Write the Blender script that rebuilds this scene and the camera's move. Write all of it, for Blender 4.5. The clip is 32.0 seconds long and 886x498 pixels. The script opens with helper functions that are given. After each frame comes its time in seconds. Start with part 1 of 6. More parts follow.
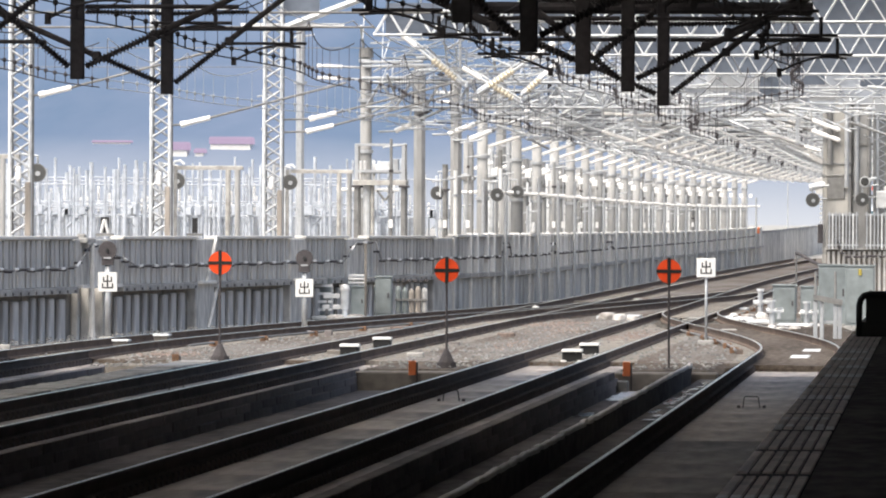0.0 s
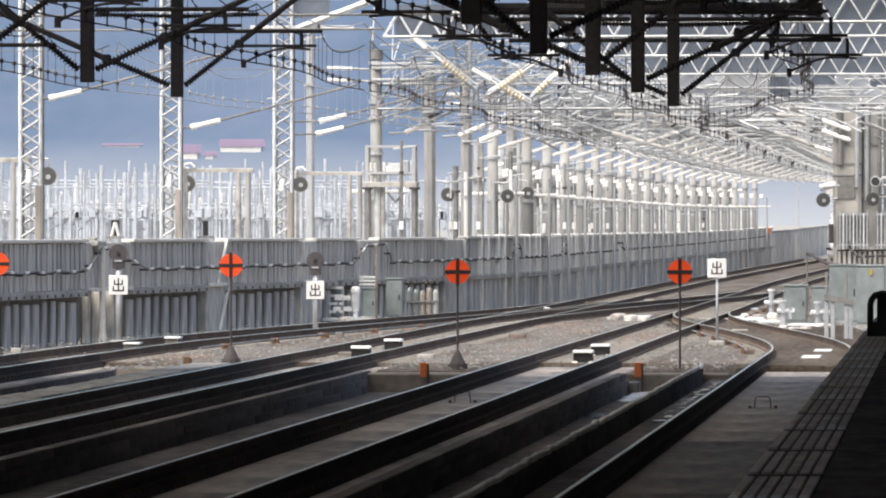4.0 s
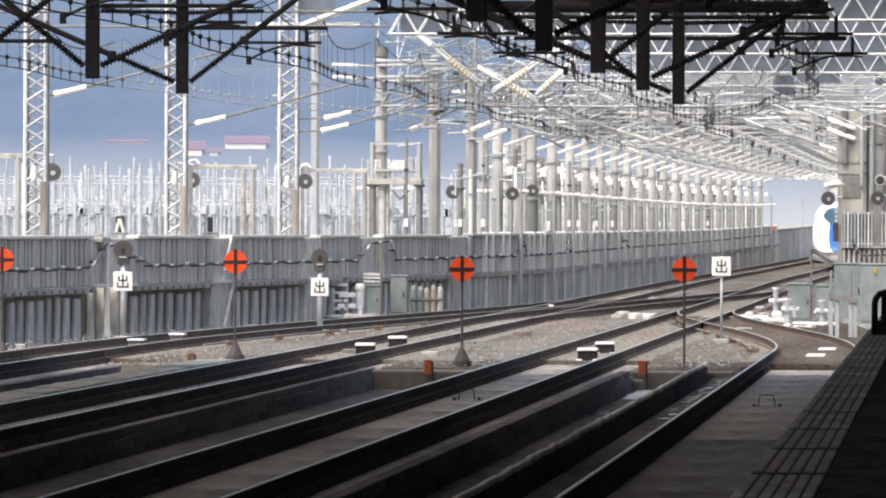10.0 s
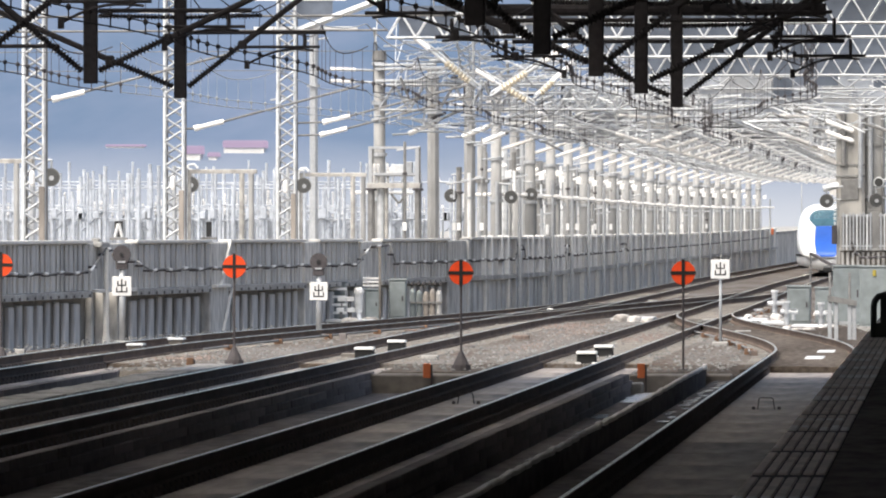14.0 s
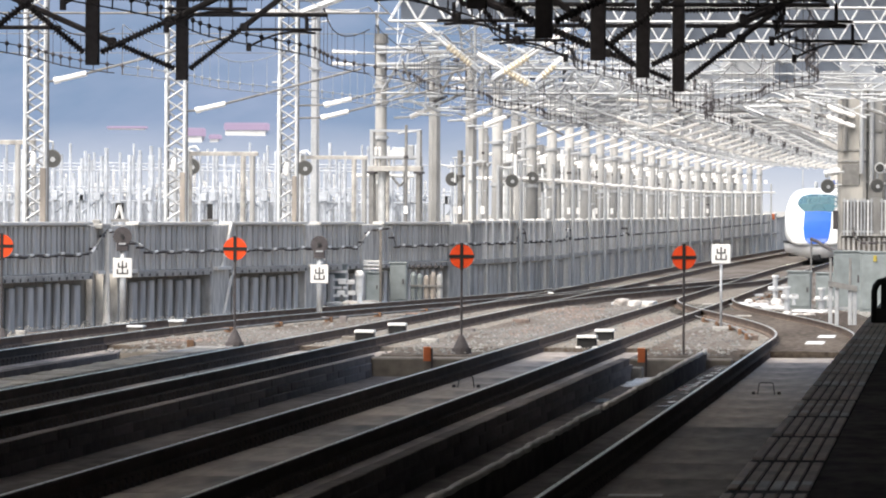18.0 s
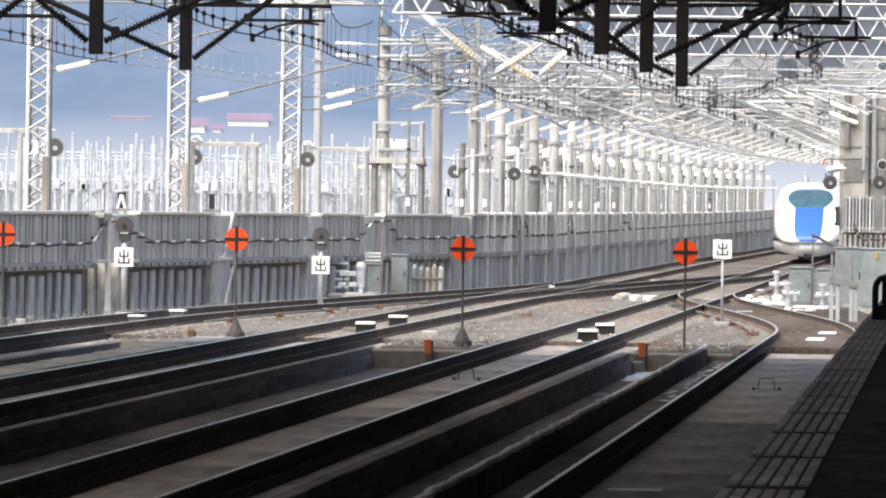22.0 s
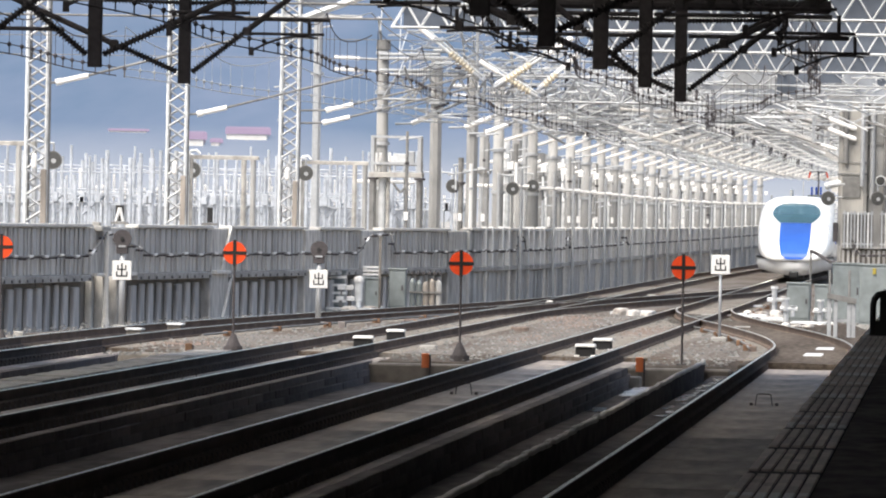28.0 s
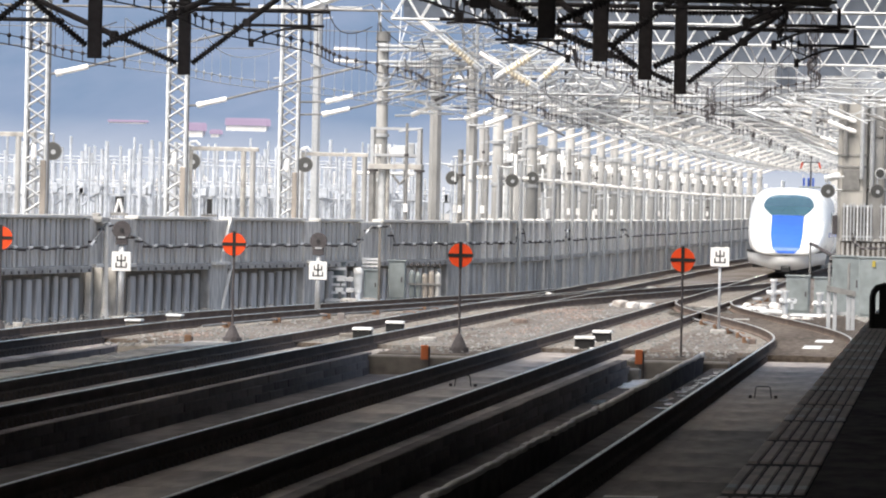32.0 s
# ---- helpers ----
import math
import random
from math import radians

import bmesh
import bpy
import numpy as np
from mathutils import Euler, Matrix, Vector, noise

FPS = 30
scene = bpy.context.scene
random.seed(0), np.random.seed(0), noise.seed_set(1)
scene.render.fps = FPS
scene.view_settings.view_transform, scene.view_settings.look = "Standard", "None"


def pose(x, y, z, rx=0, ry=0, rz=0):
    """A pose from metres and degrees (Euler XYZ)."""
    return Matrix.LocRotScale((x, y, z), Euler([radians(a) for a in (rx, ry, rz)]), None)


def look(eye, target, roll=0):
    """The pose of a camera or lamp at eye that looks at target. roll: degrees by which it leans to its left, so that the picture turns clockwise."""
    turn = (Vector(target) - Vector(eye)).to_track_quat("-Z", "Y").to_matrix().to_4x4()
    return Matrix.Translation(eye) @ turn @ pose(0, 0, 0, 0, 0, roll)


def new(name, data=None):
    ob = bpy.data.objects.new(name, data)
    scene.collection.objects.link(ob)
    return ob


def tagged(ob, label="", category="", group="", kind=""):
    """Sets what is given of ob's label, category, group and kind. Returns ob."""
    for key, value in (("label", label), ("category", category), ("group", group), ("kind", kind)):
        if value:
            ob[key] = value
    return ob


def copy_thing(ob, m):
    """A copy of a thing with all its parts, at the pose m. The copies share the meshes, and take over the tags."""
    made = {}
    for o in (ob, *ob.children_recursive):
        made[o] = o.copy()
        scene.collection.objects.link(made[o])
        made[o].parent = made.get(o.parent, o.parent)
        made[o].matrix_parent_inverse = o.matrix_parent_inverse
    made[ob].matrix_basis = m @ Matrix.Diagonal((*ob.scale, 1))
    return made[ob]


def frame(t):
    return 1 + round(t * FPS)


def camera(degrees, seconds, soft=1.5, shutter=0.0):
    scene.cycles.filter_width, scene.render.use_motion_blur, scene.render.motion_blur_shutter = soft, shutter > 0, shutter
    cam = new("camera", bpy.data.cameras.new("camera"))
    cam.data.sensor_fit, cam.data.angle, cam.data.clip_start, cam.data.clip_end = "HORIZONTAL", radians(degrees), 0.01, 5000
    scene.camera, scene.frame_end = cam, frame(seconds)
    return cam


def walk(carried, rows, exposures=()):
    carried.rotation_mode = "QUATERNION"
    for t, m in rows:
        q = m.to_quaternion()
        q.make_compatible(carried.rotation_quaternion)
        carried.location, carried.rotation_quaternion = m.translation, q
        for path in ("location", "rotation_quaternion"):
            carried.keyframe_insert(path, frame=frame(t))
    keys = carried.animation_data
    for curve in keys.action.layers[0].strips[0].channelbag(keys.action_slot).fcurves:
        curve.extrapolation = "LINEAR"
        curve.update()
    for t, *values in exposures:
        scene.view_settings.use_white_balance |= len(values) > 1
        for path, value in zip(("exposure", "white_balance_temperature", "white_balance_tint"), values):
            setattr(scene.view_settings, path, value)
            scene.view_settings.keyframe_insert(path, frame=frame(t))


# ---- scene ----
cam = camera(5.984, 32.0, soft=2.0)

# yaw, pitch and lean of the hand-held camera on the platform, in degrees, by seconds
SWAY = (
    (0, 3.3308, -0.1307, 0.231),    (0.5, 3.3294, -0.0899, 0.287),    (1, 3.3342, -0.0785, 0.297),
    (1.5, 3.3734, -0.0788, 0.392),    (2, 3.3972, -0.0831, 0.337),    (2.5, 3.4050, -0.0830, 0.211),
    (3, 3.4069, -0.0926, 0.095),    (3.5, 3.4054, -0.1095, -0.019),    (5.5, 3.4100, -0.1366, 0.016),
    (6, 3.4565, -0.1757, 0.000),    (6.5, 3.4623, -0.2668, -0.002),    (7, 3.4592, -0.2851, -0.034),
    (7.5, 3.4499, -0.2638, 0.217),    (8, 3.4444, -0.2205, 0.351),    (8.5, 3.4447, -0.2123, 0.134),
    (9, 3.4441, -0.1994, 0.090),    (9.5, 3.4420, -0.1672, 0.162),    (10, 3.4342, -0.1384, 0.165),
    (10.5, 3.4282, -0.1423, 0.234),    (11, 3.4284, -0.1417, 0.334),    (11.5, 3.4315, -0.1388, 0.191),
    (12, 3.4323, -0.1365, 0.030),    (12.5, 3.4351, -0.1410, -0.131),    (13, 3.4283, -0.1446, -0.081),
    (13.5, 3.4209, -0.1303, -0.064),    (14, 3.4260, -0.1130, -0.026),    (14.5, 3.4177, -0.0852, 0.039),
    (16.5, 3.4242, -0.1838, 0.014),    (17, 3.4224, -0.1913, 0.002),    (17.5, 3.4198, -0.2116, -0.041),
    (18, 3.4314, -0.2254, 0.263),    (18.5, 3.4345, -0.1787, 0.252),    (19, 3.4354, -0.1349, 0.383),
    (19.5, 3.4379, -0.1543, 0.550),    (20, 3.4405, -0.2281, 0.294),    (20.5, 3.4400, -0.2418, 0.229),
    (21, 3.4395, -0.2405, 0.420),    (21.5, 3.4356, -0.2570, 0.773),    (22, 3.4416, -0.2761, 0.827),
    (22.5, 3.4374, -0.2739, 0.738),    (23, 3.4259, -0.2580, 0.767),    (23.5, 3.4304, -0.2544, 0.938),
    (24, 3.4384, -0.2497, 0.975),    (24.5, 3.4398, -0.2497, 0.982),    (25, 3.4451, -0.2412, 0.937),
    (25.5, 3.4462, -0.2313, 0.972),    (27.5, 3.4411, -0.1661, 0.881),    (28, 3.4295, -0.1790, 1.050),
    (28.5, 3.4305, -0.2024, 1.054),    (29, 3.4286, -0.2010, 1.045),    (29.5, 3.4292, -0.1988, 1.145),
    (30, 3.4260, -0.2201, 1.183),    (30.5, 3.4206, -0.2570, 1.124),    (31, 3.4277, -0.2630, 0.972),
    (31.5, 3.4291, -0.2536, 1.042),    (32, 3.4247, -0.2343, 1.172),
)
EYE = (0.0, 0.0, 2.25)


def aim(yaw, pitch, lean):
    return pose(*EYE, 90 + pitch, 0, yaw) @ pose(0, 0, 0, 0, 0, lean)


# the camera's own exposure drifts a little, in stops by seconds
GAIN = ((0, 1.61), (1, 1.45), (2, 1.47), (3, 1.47), (5, 1.5), (6, 1.53), (7, 1.74), (8, 1.64), (9, 1.57), (10.5, 1.52), (13, 1.53), (14.5, 1.56), (17, 1.7), (19, 1.65), (21, 1.75), (22, 1.75), (24, 1.62), (25, 1.64), (28, 1.56), (30, 1.67), (31, 1.71), (32, 1.65))
walk(cam, [(t, aim(a, b, c)) for t, a, b, c in SWAY], exposures=[(t, e - 0.03, 6720, 7) for t, e in GAIN])

# ---- light ----
SUN_ELEVATION, SUN_FROM = 58.0, (-0.55, -0.835)      # degrees; horizontal direction towards the sun
world = bpy.data.worlds.new("sky")
scene.world = world
world.use_nodes = True
wn = world.node_tree.nodes
sky = wn.new("ShaderNodeTexSky")
sky.sky_type, sky.sun_disc = "NISHITA", False
sky.sun_elevation = radians(SUN_ELEVATION)
sky.sun_rotation = math.atan2(SUN_FROM[0], SUN_FROM[1])
sky.air_density, sky.dust_density, sky.ozone_density = 0.8, 5.0, 1.0
wn["Background"].inputs["Strength"].default_value = 0.1
world.node_tree.links.new(sky.outputs[0], wn["Background"].inputs["Color"])
sun = new("sun", bpy.data.lights.new("sun", "SUN"))
sun.data.energy, sun.data.angle, sun.data.color = 1.5, radians(60.0), (1.0, 0.985, 0.965)
ce = math.cos(radians(SUN_ELEVATION))
sun.matrix_world = look((SUN_FROM[0] * ce, SUN_FROM[1] * ce, math.sin(radians(SUN_ELEVATION))), (0, 0, 0))


# ---- materials ----
def material(name, colour, rough=0.7, metal=0.0, vary=0.25, grain=8.0, blotch=0.5, bump=0.15, tint=None, stretch=(1, 1, 1), glow=0.0, per_object=0.0, gloss=0.5, spread=0.35):
    """A worn surface: base colour varied at two scales, uneven gloss and fine relief."""
    m = bpy.data.materials.new(name)
    m.use_nodes = True
    n, l = m.node_tree.nodes, m.node_tree.links
    b = n["Principled BSDF"]
    co = n.new("ShaderNodeTexCoord")
    mp = n.new("ShaderNodeMapping")
    mp.inputs["Scale"].default_value = stretch
    geo = n.new("ShaderNodeNewGeometry")
    l.new(geo.outputs["Position"] if per_object == 0 else co.outputs["Object"], mp.inputs["Vector"])
    big, small = n.new("ShaderNodeTexNoise"), n.new("ShaderNodeTexNoise")
    big.inputs["Scale"].default_value, big.inputs["Detail"].default_value = blotch, 6
    small.inputs["Scale"].default_value, small.inputs["Detail"].default_value = grain, 4
    for t in (big, small):
        l.new(mp.outputs[0], t.inputs["Vector"])
    add = n.new("ShaderNodeMath")
    add.operation = "ADD"
    l.new(big.outputs[0], add.inputs[0])
    l.new(small.outputs[0], add.inputs[1])
    last = add.outputs[0]
    if per_object:
        info, more = n.new("ShaderNodeObjectInfo"), n.new("ShaderNodeMath")
        more.operation, more.inputs[2].default_value = "MULTIPLY_ADD", 0.0
        more.inputs[1].default_value = per_object
        l.new(info.outputs["Random"], more.inputs[0])
        l.new(last, more.inputs[2])
        last = more.outputs[0]
    ramp = n.new("ShaderNodeMapRange")
    ramp.inputs["From Min"].default_value, ramp.inputs["From Max"].default_value = 1 - spread, 1 + spread + per_object
    l.new(last, ramp.inputs["Value"])
    mix = n.new("ShaderNodeMix")
    mix.data_type = "RGBA"
    dark = [c * (1 - vary) for c in (tint or colour)]
    light = [min(1, c * (1 + vary * 0.6)) for c in colour]
    mix.inputs["A"].default_value, mix.inputs["B"].default_value = (*dark, 1), (*light, 1)
    l.new(ramp.outputs[0], mix.inputs["Factor"])
    l.new(mix.outputs["Result"], b.inputs["Base Color"])
    gl = n.new("ShaderNodeMapRange")
    gl.inputs["To Min"].default_value, gl.inputs["To Max"].default_value = max(0.02, rough - 0.12), min(1, rough + 0.12)
    l.new(small.outputs[0], gl.inputs["Value"])
    l.new(gl.outputs[0], b.inputs["Roughness"])
    b.inputs["Metallic"].default_value = metal
    b.inputs["Specular IOR Level"].default_value = gloss
    if bump:
        bp = n.new("ShaderNodeBump")
        bp.inputs["Strength"].default_value, bp.inputs["Distance"].default_value = bump, 0.02
        l.new(small.outputs[0], bp.inputs["Height"])
        l.new(bp.outputs[0], b.inputs["Normal"])
    if glow:
        l.new(mix.outputs["Result"], b.inputs["Emission Color"])
        b.inputs["Emission Strength"].default_value = glow
    return m


CONCRETE = material("concrete", (0.36, 0.35, 0.33), 0.85, vary=0.35, grain=6, blotch=0.4, bump=0.3, gloss=0.12, spread=0.24)
WALL_PANEL = material("wall_panel", (0.56, 0.545, 0.52), 0.8, vary=0.5, grain=3, blotch=0.35, bump=0.25, stretch=(1, 1, 0.35), spread=0.24, per_object=0.3)
WALL_LOW = material("wall_lower", (0.54, 0.52, 0.495), 0.85, vary=0.5, grain=3, blotch=0.5, bump=0.25, stretch=(1, 1, 0.3), spread=0.24, per_object=0.35)
PIER = material("pier_concrete", (0.52, 0.5, 0.465), 0.85, vary=0.45, grain=4, blotch=0.5, bump=0.3, stretch=(1, 1, 0.4), gloss=0.15, spread=0.24)
PORTAL = material("portal_paint", (0.36, 0.345, 0.32), 0.7, 0.1, vary=0.4, grain=5, blotch=0.9, bump=0.05, spread=0.24)
PALE = material("pale_concrete", (0.62, 0.6, 0.56), 0.8, vary=0.2, grain=5, blotch=0.4)
CREAM = material("cream_pole", (0.3, 0.297, 0.288), 0.75, vary=0.45, grain=4, blotch=0.6, stretch=(1, 1, 0.3), spread=0.22, per_object=0.35)
RUSTY = material("rusted_steel", (0.17, 0.095, 0.055), 0.85, vary=0.5, grain=9, blotch=1.2)
BALLAST = material("ballast", (0.135, 0.126, 0.117), 0.95, vary=0.35, grain=14, blotch=0.6, spread=0.2, stretch=(1, 0.1, 1), bump=0.8, tint=(0.12, 0.088, 0.066), gloss=0.1)
STONE = material("ballast_stone", (0.16, 0.158, 0.15), 0.9, vary=0.6, grain=20, blotch=0.5, bump=0.2, spread=0.2)
RUST_STONE = material("rusty_stone", (0.165, 0.125, 0.106), 0.9, vary=0.5, grain=20, blotch=0.6, bump=0.2, spread=0.2)
DIRTY_SHADED = material("dirty_shaded_concrete", (0.175, 0.158, 0.138), 0.9, vary=0.45, grain=5, blotch=0.8, bump=0.4)
WORN = material("weathered_steel", (0.2, 0.196, 0.188), 0.7, 0.2, vary=0.45, grain=6, blotch=0.9)
WATER = material("puddle_water", (0.02, 0.02, 0.02), 0.04, vary=0.1, grain=1, blotch=0.5, bump=0.0)
SOIL = material("soil", (0.30, 0.29, 0.27), 0.95, vary=0.3, grain=3, blotch=0.05, bump=0.4)
SLAB = material("track_slab", (0.3, 0.262, 0.232), 0.65, vary=0.7, grain=7, blotch=2.2, bump=0.2, per_object=0.35, stretch=(1, 0.09, 1), gloss=0.3, spread=0.22)
FLOOR = material("bed_floor", (0.12, 0.107, 0.103), 0.85, vary=0.5, grain=5, blotch=0.4, bump=0.3, gloss=0.05, stretch=(1, 0.2, 1), spread=0.22)
GRIMY = material("grimy_concrete", (0.18, 0.161, 0.154), 0.9, vary=0.5, grain=6, blotch=0.8, bump=0.4, gloss=0.08, per_object=0.5, spread=0.22)
# station rails darker, open ones lighter: shade and daylight put into the colours
RAIL = material("rail_side", (0.075, 0.063, 0.058), 0.95, 0.0, vary=0.4, grain=12, blotch=1.0, gloss=0.08)
RAIL_RUST_LIT = material("rusted_daylit_rail", (0.15, 0.115, 0.095), 0.95, 0.0, vary=0.45, grain=12, blotch=1.0, gloss=0.08)
RAIL_TOP = material("rail_running_surface", (1.0, 0.85, 0.68), 0.3, 1.0, vary=0.3, grain=14, blotch=1.3, bump=0.02)
BLACK = material("dark_steel", (0.075, 0.068, 0.07), 0.85, 0.0, gloss=0.15, vary=0.35, grain=12, blotch=1.0)
GALV = material("galvanised_steel", (0.40, 0.41, 0.42), 0.55, 0.35, vary=0.2, grain=10, blotch=0.8, bump=0.05)
WHITE = material("white_paint", (0.72, 0.71, 0.69), 0.45, vary=0.12, grain=6, blotch=0.6, bump=0.04)
CERAMIC = material("white_ceramic", (0.82, 0.8, 0.77), 0.2, vary=0.06, grain=6, blotch=0.6, bump=0.0)
AMBER = material("cream_ceramic", (0.6, 0.54, 0.43), 0.25, vary=0.12, grain=6, blotch=0.6, bump=0.0)
RED = material("red_enamel", (0.72, 0.07, 0.015), 0.4, vary=0.14, grain=8, blotch=2.0, bump=0.03)
ORANGE = material("orange_board", (0.5, 0.13, 0.04), 0.6, vary=0.25, grain=8, blotch=2.0)
INK = material("black_paint", (0.012, 0.012, 0.012), 0.5, vary=0.2, grain=8, blotch=2.0, bump=0.03)
CABINET = material("grey_cabinet", (0.2, 0.225, 0.225), 0.55, 0.1, vary=0.35, grain=4, blotch=0.8, bump=0.05)
BODY = material("train_white", (0.8, 0.8, 0.78), 0.22, vary=0.03, grain=2, blotch=0.5, bump=0.0)
BLUE = material("train_blue", (0.028, 0.115, 0.5), 0.2, vary=0.08, grain=2, blotch=0.5, bump=0.0)
SKIRT = material("train_grey", (0.68, 0.68, 0.67), 0.4, vary=0.15, grain=3, blotch=0.7, bump=0.03)
SCREEN = material("windscreen", (0.05, 0.12, 0.14), 0.06, vary=0.1, grain=2, blotch=0.5, bump=0.0)
HEADLIGHT = material("headlight", (1.0, 0.98, 0.9), 0.2, vary=0.02, bump=0.0, glow=60.0)
ROOF = material("roof_underside", (0.06, 0.06, 0.06), 0.8, vary=0.3, grain=3, blotch=0.4)
PLATFORM = material("platform_paving", (0.11, 0.097, 0.093), 0.85, vary=0.6, grain=9, blotch=1.2, stretch=(1, 0.2, 1), spread=0.2, gloss=0.1)
TILE = material("edge_tile", (0.75, 0.65, 0.59), 0.4, vary=0.5, grain=6, blotch=0.8, per_object=0.5)
TILE_PALE = material("edge_tile_glint", (0.93, 0.9, 0.88), 0.35, vary=0.25, grain=6, blotch=0.8, per_object=0.3)
DARKGRID = material("dark_joint", (0.1, 0.09, 0.085), 0.8, vary=0.3)


SLATE = material("slate_panel", (0.125, 0.145, 0.18), 0.6, 0.2, vary=0.25, grain=5, blotch=0.6, bump=0.05)
BLUE_GLAZE = material("blue_glaze", (0.05, 0.12, 0.5), 0.25, vary=0.1, bump=0.0)
WET_GLINT = material("wet_glint", (0.6, 0.61, 0.63), 0.3, vary=0.25, grain=3, blotch=1.5, bump=0.05)
HORN = material("grey_horn", (0.055, 0.055, 0.053), 0.6, vary=0.3)
SHAFT = material("column_concrete", (0.39, 0.375, 0.345), 0.85, vary=0.45, grain=3, blotch=0.7, bump=0.3, stretch=(1, 1, 0.3))
MUTED = material("dulled_white_paint", (0.6, 0.61, 0.61), 0.55, vary=0.4, grain=5, blotch=0.7, bump=0.05, spread=0.22, per_object=0.3)
HAZED = material("pale_grey_web", (0.3, 0.32, 0.35), 0.6, 0.1, vary=0.45, grain=2, blotch=0.7, bump=0.05)
DIRT = material("oily_soil", (0.088, 0.073, 0.06), 0.95, vary=0.45, grain=9, blotch=0.5, bump=0.7, tint=(0.075, 0.058, 0.045), gloss=0.1, spread=0.2, stretch=(1, 0.07, 1))
# white paint of the substation with bluish haze put into its colour
HAZE_BLUE = material("haze_blue_grey", (0.4, 0.425, 0.465), 0.5, vary=0.3, grain=5, blotch=0.8, bump=0.03, spread=0.25)
TAN = material("rust_streaked_beige", (0.27, 0.24, 0.21), 0.75, vary=0.45, grain=4, blotch=1.5, stretch=(1, 1, 0.25), spread=0.22)
BAG = material("soiled_white_bag", (0.56, 0.54, 0.51), 0.85, vary=0.6, grain=6, blotch=2.2, bump=0.4, spread=0.24, per_object=0.4, tint=(0.3, 0.24, 0.19))
YELLOW = material("yellow_paint", (0.3, 0.24, 0.04), 0.5, vary=0.15)


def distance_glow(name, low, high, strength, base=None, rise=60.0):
    """The far hills: haze painted as glowing air light with soft wooded patches, paler in the thick air near the
    ground.
    """
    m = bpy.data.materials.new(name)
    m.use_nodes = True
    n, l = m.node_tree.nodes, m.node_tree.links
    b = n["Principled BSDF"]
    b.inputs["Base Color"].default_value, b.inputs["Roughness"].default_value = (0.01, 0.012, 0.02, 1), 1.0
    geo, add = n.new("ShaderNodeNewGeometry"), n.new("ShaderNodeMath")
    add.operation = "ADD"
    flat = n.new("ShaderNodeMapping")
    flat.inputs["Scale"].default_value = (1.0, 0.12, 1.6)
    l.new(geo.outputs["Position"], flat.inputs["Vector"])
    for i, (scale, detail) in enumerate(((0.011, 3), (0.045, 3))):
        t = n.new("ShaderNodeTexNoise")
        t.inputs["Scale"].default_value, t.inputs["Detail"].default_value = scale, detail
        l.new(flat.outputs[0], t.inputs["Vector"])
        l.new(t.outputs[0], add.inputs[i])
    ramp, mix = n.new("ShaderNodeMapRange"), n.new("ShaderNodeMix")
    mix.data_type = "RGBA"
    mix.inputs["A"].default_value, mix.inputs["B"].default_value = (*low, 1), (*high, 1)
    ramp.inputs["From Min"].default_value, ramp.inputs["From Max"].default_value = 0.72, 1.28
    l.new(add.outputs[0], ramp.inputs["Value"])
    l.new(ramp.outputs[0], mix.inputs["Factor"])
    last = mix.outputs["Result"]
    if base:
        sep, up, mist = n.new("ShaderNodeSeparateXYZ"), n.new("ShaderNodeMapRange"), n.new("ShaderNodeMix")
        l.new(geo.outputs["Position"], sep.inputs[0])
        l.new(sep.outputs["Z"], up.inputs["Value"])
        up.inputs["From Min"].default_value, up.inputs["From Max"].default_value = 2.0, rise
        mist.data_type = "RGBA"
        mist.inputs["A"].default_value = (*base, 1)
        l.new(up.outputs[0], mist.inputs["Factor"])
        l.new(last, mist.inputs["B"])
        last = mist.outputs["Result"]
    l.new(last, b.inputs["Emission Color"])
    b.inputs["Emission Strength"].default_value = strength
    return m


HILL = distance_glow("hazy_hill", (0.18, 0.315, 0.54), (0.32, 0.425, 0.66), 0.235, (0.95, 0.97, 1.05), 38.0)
# far roofs glow as well, with haze put into their colour
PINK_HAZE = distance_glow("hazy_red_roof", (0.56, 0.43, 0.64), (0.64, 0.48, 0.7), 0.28)


